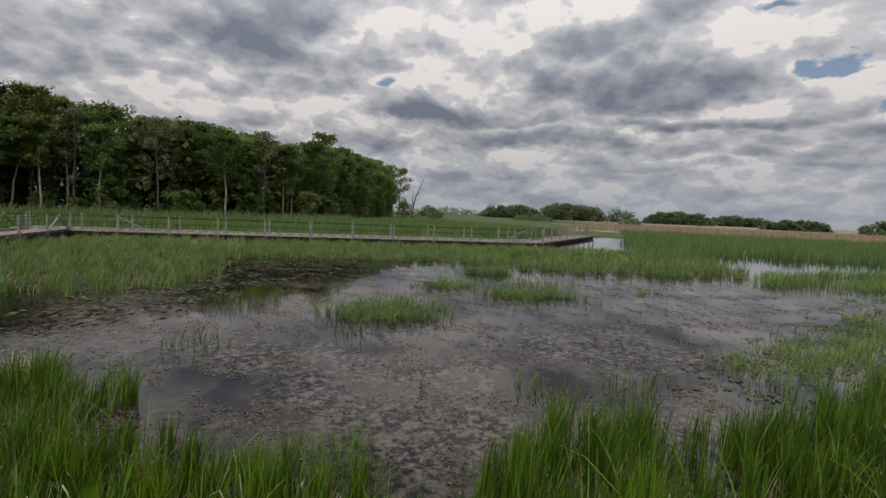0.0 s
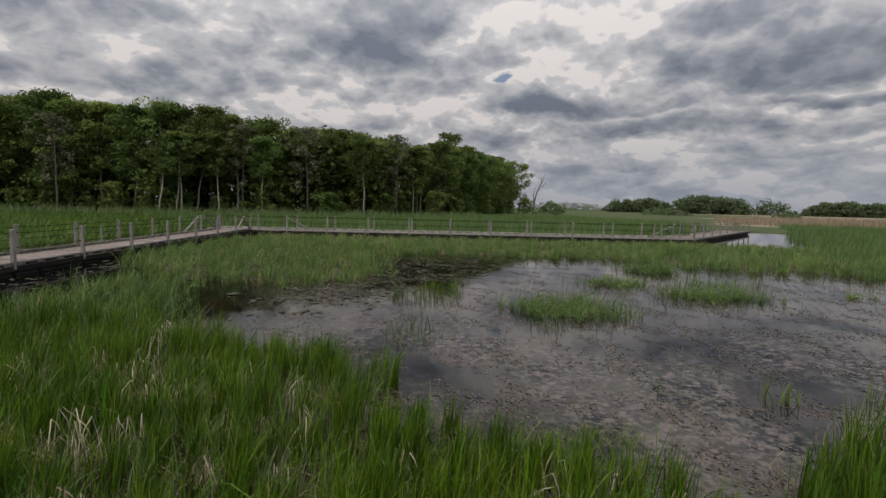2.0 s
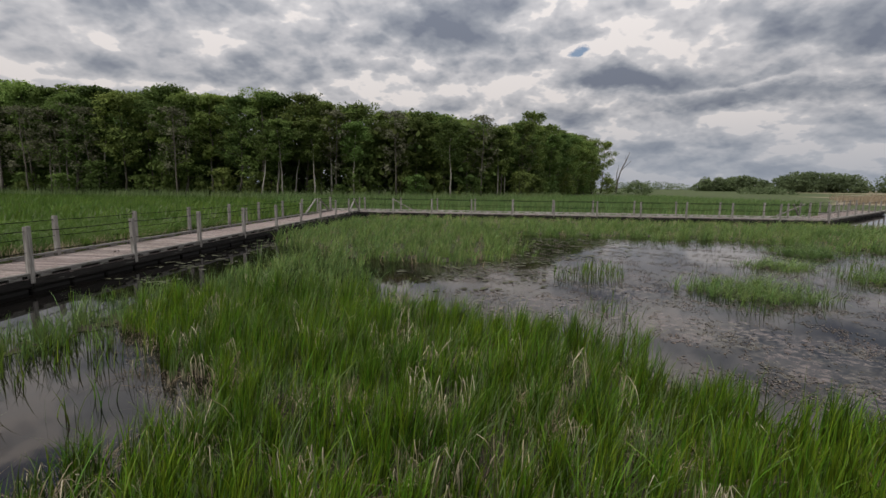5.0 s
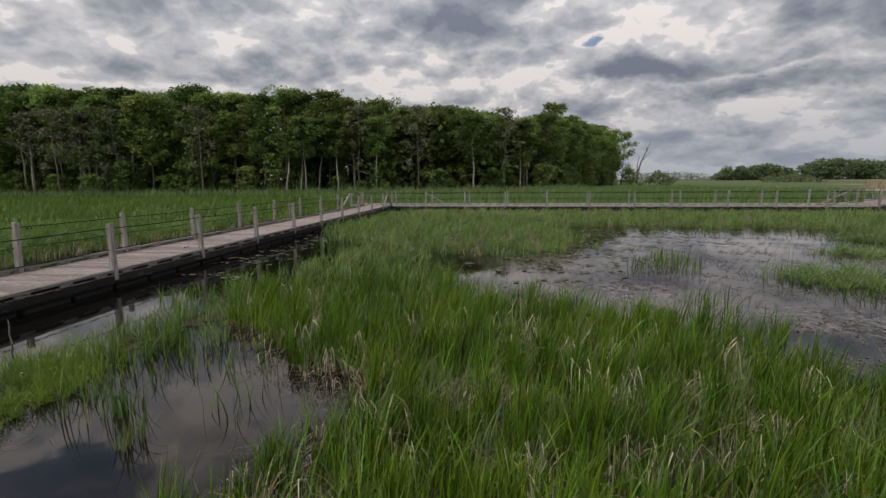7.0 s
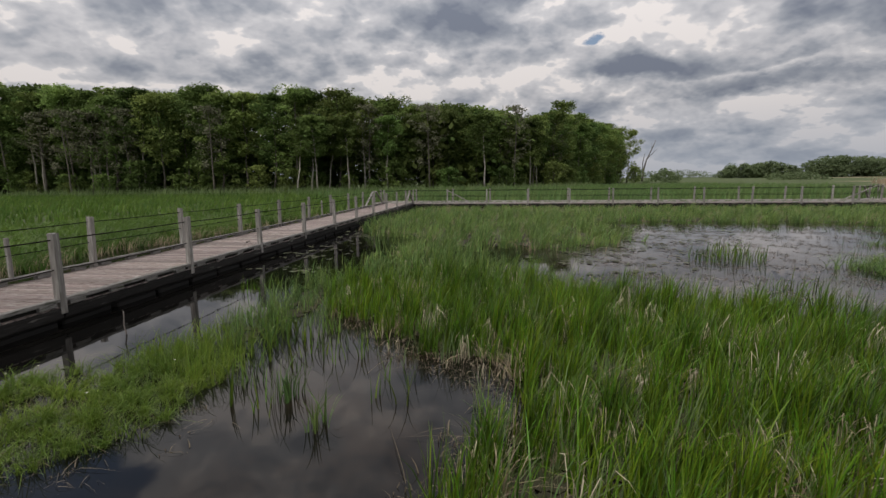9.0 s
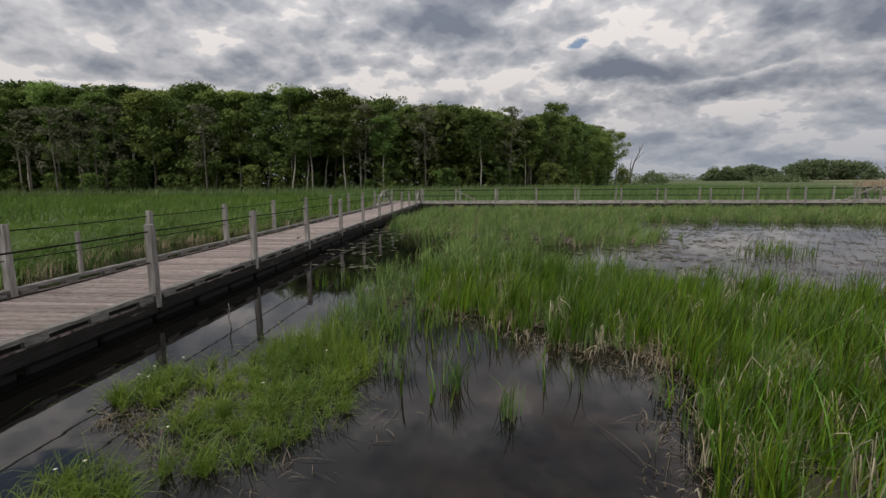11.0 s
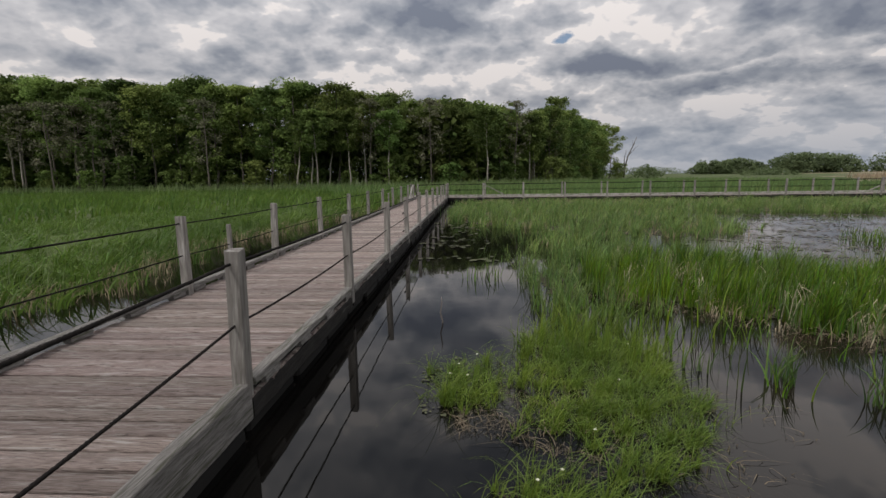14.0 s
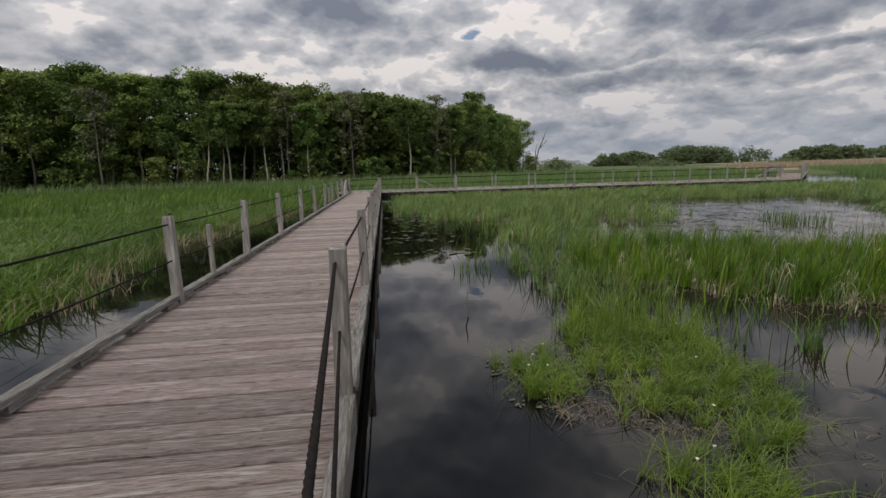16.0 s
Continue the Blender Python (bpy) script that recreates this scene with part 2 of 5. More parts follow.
M_REED = material("marsh_grass_blade", (0.120, 0.205, 0.013), 0.45, (0.062, 0.122, 0.010), 0.7, per="island", spread=0.75, translucent=0.28, hue=0.03, specular=0.4)
M_SHORE = material("shore_blade", (0.202, 0.290, 0.080), 0.45, (0.098, 0.165, 0.046), 0.55, per="island", spread=0.6, translucent=0.3, hue=0.03)
M_REED_FAR = material("reed_blade", (0.150, 0.228, 0.072), 0.6, (0.105, 0.175, 0.056), 0.12, per="island", spread=0.35, translucent=0.35, hue=0.02)
M_FIELD = material("meadow_blade", (0.134, 0.216, 0.038), 0.5, (0.066, 0.126, 0.024), 0.32, per="island", spread=0.32, translucent=0.35, hue=0.015)
M_SEDGE = material("sedge_blade", (0.190, 0.268, 0.036), 0.5, (0.112, 0.180, 0.028), 1.5, per="island", spread=0.3, translucent=0.4, hue=0.015)
M_DRY = material("dead_blade", (0.40, 0.335, 0.225), 0.8, (0.26, 0.205, 0.13), 3.0, per="island", spread=0.35, translucent=0.2)
M_BLEACHED = material("bleached_stem", (0.52, 0.47, 0.35), 0.75, (0.30, 0.25, 0.16), 2.0, per="island", spread=0.45, translucent=0.2)
M_PALE = material("pale_weed", (0.20, 0.26, 0.11), 0.8, (0.13, 0.19, 0.075), 0.2, per="island", spread=0.3, translucent=0.3)
M_TAN = material("dry_reed", (0.33, 0.265, 0.185), 0.9, (0.26, 0.215, 0.145), 0.03, per="island", spread=0.25, translucent=0.2)
M_LEAF = material("tree_leaf", (0.158, 0.216, 0.060), 0.8, (0.098, 0.148, 0.044), 0.25, per="object", spread=0.45, translucent=0.34, hue=0.022, specular=0.1)
# greyer than the near leaves: distance haze is put into the colour
M_LEAF_FAR = material("hazed_far_leaf", (0.120, 0.160, 0.080), 0.8, (0.175, 0.225, 0.105), 0.012, per="island", spread=0.12, translucent=0.5)
M_LEAF_LIGHT = material("young_tree_leaf", (0.225, 0.295, 0.085), 0.8, (0.145, 0.210, 0.060), 0.25, per="object", spread=0.3, translucent=0.38, hue=0.015, specular=0.1)
M_DULL = material("sparse_dull_leaf", (0.195, 0.195, 0.125), 0.8, (0.145, 0.150, 0.098), 0.3, per="island", spread=0.3, translucent=0.3, specular=0.1)
M_BARK = material("grey_bark", (0.17, 0.15, 0.125), 0.9, (0.09, 0.08, 0.068), 2.0, (6, 6, 1), 0.4, 20, per="object", spread=0.35)
M_BIRCH = material("pale_bark", (0.36, 0.335, 0.29), 0.85, (0.20, 0.18, 0.15), 1.5, (5, 5, 1.2), 0.3, 20, per="object", spread=0.2)
M_DEAD = material("bare_dead_wood", (0.20, 0.175, 0.16), 0.9, (0.12, 0.105, 0.095), 2.0, (6, 6, 1))
M_PETAL = material("pale_petal", (0.75, 0.74, 0.60), 0.6, (0.62, 0.60, 0.42), 30.0)
M_PAD = material("lily_pad", (0.090, 0.095, 0.055), 0.75, (0.06, 0.062, 0.038), 0.8, per="island", spread=0.3, hue=0.02, specular=0.15)
M_STRAW = material("wet_straw", (0.19, 0.152, 0.105), 0.8, (0.095, 0.078, 0.05), 3.0, per="island", spread=0.45, translucent=0.1)
# thatch sheet coloured dark to carry the shade between stems and hide sky glints
M_MAT = material("shaded_thatch", (0.050, 0.040, 0.026), 0.9, (0.035, 0.029, 0.020), 2.5, bump=0.8, bump_scale=25, spots=((0.05, 0.065, 0.02), 1.2, 0.5, 0.65))
M_SCUM = material("floating_weed", (0.125, 0.096, 0.080), 0.5, (0.080, 0.070, 0.048), 1.5, per="island", spread=0.45, hue=0.03)


def water_material():
    m = bpy.data.materials.new("marsh_water")
    m.use_nodes = True
    nt = m.node_tree
    b = nt.nodes["Principled BSDF"]
    tc = nt.nodes.new("ShaderNodeTexCoord")

    def nz(s, d=4.0, r=0.6):
        n = nt.nodes.new("ShaderNodeTexNoise")
        n.inputs["Scale"].default_value, n.inputs["Detail"].default_value, n.inputs["Roughness"].default_value = s, d, r
        nt.links.new(tc.outputs["Object"], n.inputs["Vector"])
        return n.outputs[0]

    def mapped(v, lo, hi, a=0.0, b=1.0):
        n = nt.nodes.new("ShaderNodeMapRange")
        for key, value in (("From Min", lo), ("From Max", hi), ("To Min", a), ("To Max", b)):
            n.inputs[key].default_value = value
        nt.links.new(v, n.inputs["Value"])
        return n.outputs[0]

    def times(p, q):
        n = nt.nodes.new("ShaderNodeMath")
        n.operation = "MULTIPLY"
        nt.links.new(p, n.inputs[0])
        nt.links.new(q, n.inputs[1])
        return n.outputs[0]

    # thin mats of brown weed at the surface, away from the open channel by the boardwalk
    parts = nt.nodes.new("ShaderNodeSeparateXYZ")
    nt.links.new(tc.outputs["Object"], parts.inputs[0])
    where = times(times(mapped(parts.outputs[0], 5.6, 7.5), mapped(parts.outputs[1], 13.5, 10.5)), mapped(nz(0.45, 4.0), 0.40, 0.56))
    weed = times(where, mapped(nz(11.0, 7.0, 0.7), 0.44, 0.60))
    colour = nt.nodes.new("ShaderNodeMix")
    colour.data_type = "RGBA"
    nt.links.new(weed, colour.inputs["Factor"])
    murk = nt.nodes.new("ShaderNodeMix")
    murk.data_type = "RGBA"
    nt.links.new(mapped(nz(0.9, 8.0, 0.65), 0.5, 0.72), murk.inputs["Factor"])
    shallow = times(mapped(nz(1.1, 9.0, 0.7), 0.46, 0.64), mapped(parts.outputs[0], 2.9, 3.9))
    murk.inputs["A"].default_value, murk.inputs["B"].default_value = (0.0035, 0.0033, 0.003, 1), (0.009, 0.008, 0.007, 1)
    silt = nt.nodes.new("ShaderNodeMix")
    silt.data_type = "RGBA"
    nt.links.new(shallow, silt.inputs["Factor"])
    nt.links.new(murk.outputs["Result"], silt.inputs["A"])
    silt.inputs["B"].default_value = (0.022, 0.0155, 0.0105, 1)
    nt.links.new(silt.outputs["Result"], colour.inputs["A"])
    brown = nt.nodes.new("ShaderNodeMix")
    brown.data_type = "RGBA"
    nt.links.new(mapped(nz(2.2, 5.0), 0.4, 0.6), brown.inputs["Factor"])
    brown.inputs["A"].default_value, brown.inputs["B"].default_value = (0.145, 0.116, 0.104, 1), (0.100, 0.092, 0.070, 1)
    nt.links.new(brown.outputs["Result"], colour.inputs["B"])
    nt.links.new(colour.outputs["Result"], b.inputs["Base Color"])
    nt.links.new(mapped(weed, 0.0, 1.0, 0.03, 0.26), b.inputs["Roughness"])
    b.inputs["IOR"].default_value = 1.333
    bump = nt.nodes.new("ShaderNodeBump")
    bump.inputs["Strength"].default_value, bump.inputs["Distance"].default_value = 0.035, 0.02
    nt.links.new(nz(3.2, 2.0), bump.inputs["Height"])
    nt.links.new(bump.outputs[0], b.inputs["Normal"])
    return m


def ground_material():
    m = material("marsh_ground", (0.075, 0.105, 0.028), 0.95, (0.055, 0.070, 0.026), 0.4, bump=0.4, bump_scale=6)
    return m


M_WATER, M_GROUND = water_material(), ground_material()
M_GROUND_DRY = material("dry_reed_ground", (0.29, 0.235, 0.17), 0.95, (0.22, 0.185, 0.125), 0.05, spots=((0.20, 0.19, 0.08), 0.02, 0.5, 0.7))


# ---------------------------------------------------------------- mesh helpers
def mesh_object(name, verts, faces, mat, parent=None, smooth=False):
    me = bpy.data.meshes.new(name)
    me.from_pydata(verts, [], faces)
    me.materials.append(mat)
    if smooth:
        me.shade_smooth()
    ob = new(name, me)
    ob.parent = parent
    return ob


def part(name, bm, mat, parent, label=""):
    me = bpy.data.meshes.new(name)
    bm.to_mesh(me)
    bm.free()
    me.materials.append(mat)
    ob = new(name, me)
    ob.parent = parent
    return tagged(ob, label)


def quick_mesh(name, co, tris):
    """A mesh of triangles from two arrays."""
    me = bpy.data.meshes.new(name)
    n = len(tris)
    me.vertices.add(len(co))
    me.vertices.foreach_set("co", np.ascontiguousarray(co, dtype=np.float32).ravel())
    me.loops.add(3 * n)
    me.loops.foreach_set("vertex_index", np.ascontiguousarray(tris, dtype=np.int32).ravel())
    me.polygons.add(n)
    me.polygons.foreach_set("loop_start", np.arange(0, 3 * n, 3, dtype=np.int32))
    me.update(calc_edges=True)
    return me


def box(bm, size, m=Matrix(), bevel=0.0):
    made = bmesh.ops.create_cube(bm, size=1.0, matrix=m @ Matrix.Diagonal((*size, 1)))
    if bevel:
        edges = {e for v in made["verts"] for e in v.link_edges}
        bmesh.ops.bevel(bm, geom=list(edges), offset=bevel, segments=1, affect="EDGES")
    return bm


def tube(points, radii, sides=7, phase=0.0):
    """Vertices and faces of a round stem along a line of points."""
    pts = [Vector(p) for p in points]
    verts, faces = [], []
    for i, p in enumerate(pts):
        d = (pts[min(i + 1, len(pts) - 1)] - pts[max(i - 1, 0)]).normalized()
        side = d.cross(Vector((0.31, 0.95, 0.1))).normalized()
        other = d.cross(side)
        for k in range(sides):
            a = 2 * math.pi * k / sides + phase * i
            verts.append(p + radii[i] * (math.cos(a) * side + math.sin(a) * other))
    for i in range(len(pts) - 1):
        for k in range(sides):
            a, b = i * sides + k, i * sides + (k + 1) % sides
            faces.append((a, b, b + sides, a + sides))
    faces.append(tuple(range(sides - 1, -1, -1)))
    faces.append(tuple(range((len(pts) - 1) * sides, len(pts) * sides)))
    return verts, faces


def ripple(x, y, size, seed):
    """A smooth uneven field between about -1 and 1 over the plan."""
    r = np.random.RandomState(seed)
    out = np.zeros_like(x)
    for k in range(6):
        a, f, p = r.uniform(0, 6.28), r.uniform(0.6, 1.9) / size, r.uniform(0, 6.28)
        out += np.sin((x * np.cos(a) + y * np.sin(a)) * f * 6.28 + p)
    return out / 3.0


def inside(poly, x, y):
    hit = np.zeros(len(x), bool)
    px, py = zip(*poly)
    j = len(poly) - 1
    for i in range(len(poly)):
        cross = (py[i] > y) != (py[j] > y)
        with np.errstate(divide="ignore", invalid="ignore"):
            hit ^= cross & (x < (px[j] - px[i]) * (y - py[i]) / (py[j] - py[i]) + px[i])
        j = i
    return hit


WATER = -0.33


def blades(x, y, z, h, w, rng, segs=3, lean=0.35, wind=0.15, droop=0.0):
    """Grass blades as tapered bent strips: vertices and triangles."""
    n = len(x)
    az = rng.uniform(0, 2 * np.pi, n)
    turn = rng.uniform(0, 2 * np.pi, n)
    bend = np.abs(rng.normal(0, lean, n)) * h
    ox, oy = np.cos(az) * bend + wind * h, np.sin(az) * bend
    cx, cy = np.cos(turn) * w / 2, np.sin(turn) * w / 2
    rows = []
    for k in range(segs):
        s = k / segs
        f = s * s
        width = (1.0 - 0.75 * s) if k else 0.8
        zz = z + h * (s - droop * f)
        rows.append(np.stack([x + ox * f - cx * width, y + oy * f - cy * width, zz], 1))
        rows.append(np.stack([x + ox * f + cx * width, y + oy * f + cy * width, zz], 1))
    rows.append(np.stack([x + ox, y + oy, z + h * (1 - droop) * np.sqrt(np.maximum(0.05, 1 - (bend / np.maximum(h, 1e-3)) ** 2 * 0.3))], 1))
    per = 2 * segs + 1
    co = np.stack(rows, 1).reshape(-1, 3)
    t = []
    for k in range(segs - 1):
        a = 2 * k
        t += [(a, a + 1, a + 3), (a, a + 3, a + 2)]
    t.append((2 * segs - 2, 2 * segs - 1, 2 * segs))
    tris = (np.arange(n)[:, None, None] * per + np.array(t)[None]).reshape(-1, 3)
    return co, tris


def plant(name, poly, density, height, width, mat, label, seed, segs=3, lean=0.3, wind=0.15, edge=0.5, rough=1.0, clump=0.0,
          base=WATER - 0.03, category="grass", droop=0.0, hvar=0.22, thin=0.0):
    """Sows blades over a stretch of the plan with an uneven outline. clump: how far they stand in tufts; thin: share of bare patches."""
    rng = np.random.RandomState(seed)
    px, py = np.array(poly).T
    lo, hi = np.array([px.min() - edge, py.min() - edge]), np.array([px.max() + edge, py.max() + edge])
    n = int(density * (hi - lo).prod())
    x, y = rng.uniform(lo[0], hi[0], n), rng.uniform(lo[1], hi[1], n)
    keep = inside(poly, x + edge * ripple(x, y, rough, seed), y + edge * ripple(y, x, rough, seed + 1))
    if thin:
        keep &= ripple(x, y, rough * 1.3, seed + 5) + rng.uniform(-0.5, 0.5, n) > thin * 2 - 1
    x, y = x[keep], y[keep]
    if clump:
        gx, gy = np.round(x / clump), np.round(y / clump)
        jx, jy = np.sin(gx * 12.9 + gy * 78.2) * 0.5, np.sin(gx * 39.3 + gy * 11.1) * 0.5
        f = rng.uniform(0, 0.85, len(x))
        x, y = x + f * ((gx + jx) * clump - x), y + f * ((gy + jy) * clump - y)
    h = height * (1 + hvar * ripple(x, y, rough * 0.8, seed + 2)) * rng.uniform(0.55, 1.12, len(x))
    w = width * rng.uniform(0.6, 1.3, len(x))
    co, tris = blades(x, y, np.full(len(x), base), np.maximum(h, 0.06), w, rng, segs, lean, wind, droop)
    me = quick_mesh(name, co, tris)
    me.materials.append(mat)
    return tagged(new(name, me), label, category, kind="stuff")


def oval(cx, cy, rx, ry, n=14):
    return [(cx + rx * math.cos(2 * math.pi * k / n), cy + ry * math.sin(2 * math.pi * k / n)) for k in range(n)]


# ---------------------------------------------------------------- ground and water
def ground_height(x, y):
    marsh = np.clip(np.minimum(np.minimum((x + 5.5) / 1.5, (29 + np.clip(x - 22, 0, 16) - y) / 2.0), (75 - x) / 20), 0, 1)
    land = -0.22 + 0.07 * ripple(x, y, 9.0, 3)
    far = np.clip((np.hypot(x, y) - 90) / 320, 0, 1)
    side = np.clip((x + 20) / 120, 0, 1)
    land = land + 0.9 * far * side + 0.25 * np.clip((y - 58) / 20, 0, 1) * (1 - side)
    return land * (1 - marsh) + (-0.75) * marsh


def make_ground():
    near = np.arange(-60, 90.1, 2.5)
    far = np.array([120, 160, 220, 300, 420, 600, 900, 1500, 2600, 4500.0])
    xs = np.concatenate([-far[::-1] + 30, near, far])
    ys = np.concatenate([-far[::-1] + 60, near, far + 5])
    gx, gy = np.meshgrid(xs, ys)
    gz = ground_height(gx.ravel(), gy.ravel())
    verts = np.stack([gx.ravel(), gy.ravel(), gz], 1).tolist()
    nx = len(xs)
    faces = [(j * nx + i, j * nx + i + 1, (j + 1) * nx + i + 1, (j + 1) * nx + i) for j in range(len(ys) - 1) for i in range(nx - 1)]
    ob = mesh_object("ground", verts, faces, M_GROUND, smooth=True)
    ob.data.materials.append(M_GROUND_DRY)
    for p in ob.data.polygons:
        c = p.center
        if c.x > 40 and c.y > -40 and c.x * 0.55 + c.y * 0.45 > 58 and c.x - 10 > 0.67 * c.y:
            p.material_index = 1
    tagged(ob, "soft marsh ground with green growth and dry reed flats", "ground", kind="structure")


make_ground()
water = mesh_object("water", [(-12, -60, WATER), (95, -60, WATER), (95, 48, WATER), (-12, 48, WATER)], [(0, 1, 2, 3)], M_WATER)
tagged(water, "still dark marsh water mirroring the cloudy sky", "water", kind="structure")


# ---------------------------------------------------------------- boardwalk
SPAN = 2.44
rng_wood = random.Random(5)


def strand_rope(a, b, sag, radius, near):
    """A three-strand rope hanging between two posts."""
    a, b = Vector(a), Vector(b)
    length = (b - a).length
    n = int(length / 0.0065) if near else 8
    sides = 9 if near else 5
    d = (b - a).normalized()
    side = d.cross(Vector((0, 0, 1))).normalized()
    up_ = side.cross(d)
    verts, faces = [], []
    for i in range(n + 1):
        s = i / n
        p = a.lerp(b, s) - Vector((0, 0, sag * 4 * s * (1 - s)))
        for k in range(sides):
            ang = 2 * math.pi * k / sides
            r = radius * (1 + 0.15 * math.cos(3 * (ang - i * 0.58))) if near else radius
            verts.append(p + r * (math.cos(ang) * side + math.sin(ang) * up_))
    for i in range(n):
        for k in range(sides):
            v, w = i * sides + k, i * sides + (k + 1) % sides
            faces.append((v, w, w + sides, v + sides))
    return verts, faces


def add_mesh(name, verts, faces, mat, parent, m=Matrix(), label="", smooth=False):
    ob = mesh_object(name, verts, faces, mat, parent, smooth)
    ob.matrix_local = m
    return tagged(ob, label)


def post_mesh(lean_seed, height=0.97, size=0.088):
    """A square post, a little worn, bevelled and sloped at the head."""
    r = random.Random(lean_seed)
    bm = bmesh.new()
    box(bm, (size, size, height), Matrix.Translation((0, 0, height / 2)), 0.006)
    for v in bm.verts:
        if v.co.z > height - 0.01:
            v.co.z += r.uniform(-0.012, 0.008)
            v.co.x *= 0.96
            v.co.y *= 0.96
    me = bpy.data.meshes.new("post")
    bm.to_mesh(me)
    bm.free()
    me.materials.append(M_TIMBER)
    return me


POST_MESHES = [post_mesh(k) for k in range(5)]
def worn_beam(width, length, height, seed, wear=0.005, segs=22):
    """A squared timber whose edges are chipped and softened by weather."""
    r = random.Random(seed)
    ring = [(-1, -0.85), (-1, 0.8), (-0.82, 1), (0.82, 1), (1, 0.8), (1, -0.85), (0.85, -1), (-0.85, -1)]
    verts, faces = [], []
    for i in range(segs + 1):
        y = length * (i / segs - 0.5)
        for u, w in ring:
            chip = 1.0 if abs(u) < 1 or r.random() < 0.7 else 2.2
            verts.append((u * width / 2 + r.uniform(-wear, wear) * 0.6 * chip, y + (r.uniform(-wear, wear) if 0 < i < segs else 0), w * height / 2 + r.uniform(-wear, wear) * 0.6))
    for i in range(segs):
        for k in range(8):
            a, b = i * 8 + k, i * 8 + (k + 1) % 8
            faces.append((a, a + 8, b + 8, b))
    faces.append(tuple(range(8)))
    faces.append(tuple(range(segs * 8 + 7, segs * 8 - 1, -1)))
    return verts, faces


def curb_mesh(seed, deep):
    """A kerb timber: deep ones sit on the deck, shallow ones stand on short blocks."""
    h = 0.105 if deep else 0.045
    verts, faces = worn_beam(0.080 if deep else 0.080, SPAN - 0.09, h, seed)
    verts = [(x, y, z + 0.0225 - h / 2) for x, y, z in verts]
    if not deep:
        for s_ in (-1.02, -0.40, 0.27, 0.92):
            v, f = worn_beam(0.074, 0.22, 0.05, seed + int(s_ * 50), 0.003, 4)
            n = len(verts)
            verts += [(x, y + s_ + 0.05 * (seed % 3), z - 0.047) for x, y, z in v]
            faces += [tuple(q + n for q in g) for g in f]
    me = bpy.data.meshes.new("curb")
    me.from_pydata(verts, [], faces)
    me.materials.append(M_CURB)
    return me


CURB_MESHES = [curb_mesh(k, False) for k in range(3)]
DEEP_CURBS = [curb_mesh(10 + k, True) for k in range(2)]


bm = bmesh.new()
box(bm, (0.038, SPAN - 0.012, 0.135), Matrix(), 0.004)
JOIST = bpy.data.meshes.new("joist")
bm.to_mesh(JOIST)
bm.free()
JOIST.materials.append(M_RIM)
# strip added in the gap under the kerb, near-black for its shade
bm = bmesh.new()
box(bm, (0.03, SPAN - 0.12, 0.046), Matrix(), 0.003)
GAP_SHADE = bpy.data.meshes.new("filler")
bm.to_mesh(GAP_SHADE)
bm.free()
GAP_SHADE.materials.append(M_RIM)
bm = bmesh.new()
box(bm, (1.83, 0.74, 0.30), Matrix(), 0.02)
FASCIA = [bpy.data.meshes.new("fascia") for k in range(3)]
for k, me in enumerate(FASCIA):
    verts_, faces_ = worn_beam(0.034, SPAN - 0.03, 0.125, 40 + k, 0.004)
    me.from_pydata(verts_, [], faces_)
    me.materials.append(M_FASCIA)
# the far walks' rim boards carry the same painted shade
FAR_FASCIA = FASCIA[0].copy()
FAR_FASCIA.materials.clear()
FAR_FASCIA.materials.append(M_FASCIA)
NEAR_FASCIA = FASCIA[1].copy()
NEAR_FASCIA.materials.clear()
NEAR_FASCIA.materials.append(M_CURB)
FAR_CURB = CURB_MESHES[1].copy()
FAR_CURB.materials.clear()
FAR_CURB.materials.append(M_SILVER)
FLOAT = bpy.data.meshes.new("float")
bm.to_mesh(FLOAT)
bm.free()
FLOAT.materials.append(M_FLOAT)


def knot_mesh():
    """A rope knot: a fat collar of three turns round the rope."""
    verts, faces = [], []
    for turn in range(3):
        y0, r = (turn - 1) * 0.011, 0.017 if turn == 1 else 0.0135
        for k in range(10):
            a = 2 * math.pi * k / 10
            for dy, dr in ((-0.006, -0.004), (0.0, 0.0), (0.006, -0.004)):
                verts.append(((r + dr) * math.cos(a), y0 + dy + 0.003 * math.sin(a), (r + dr) * math.sin(a)))
    for turn in range(3):
        for k in range(10):
            a, b = turn * 30 + k * 3, turn * 30 + (k + 1) % 10 * 3
            faces += [(a, b, b + 1, a + 1), (a + 1, b + 1, b + 2, a + 2)]
    me = bpy.data.meshes.new("knot")
    me.from_pydata(verts, [], faces)
    me.materials.append(M_ROPE)
    return me


KNOT = knot_mesh()


def shared(name, me, parent, m):
    ob = new(name, me)
    ob.parent = parent
    ob.matrix_local = m
    return ob


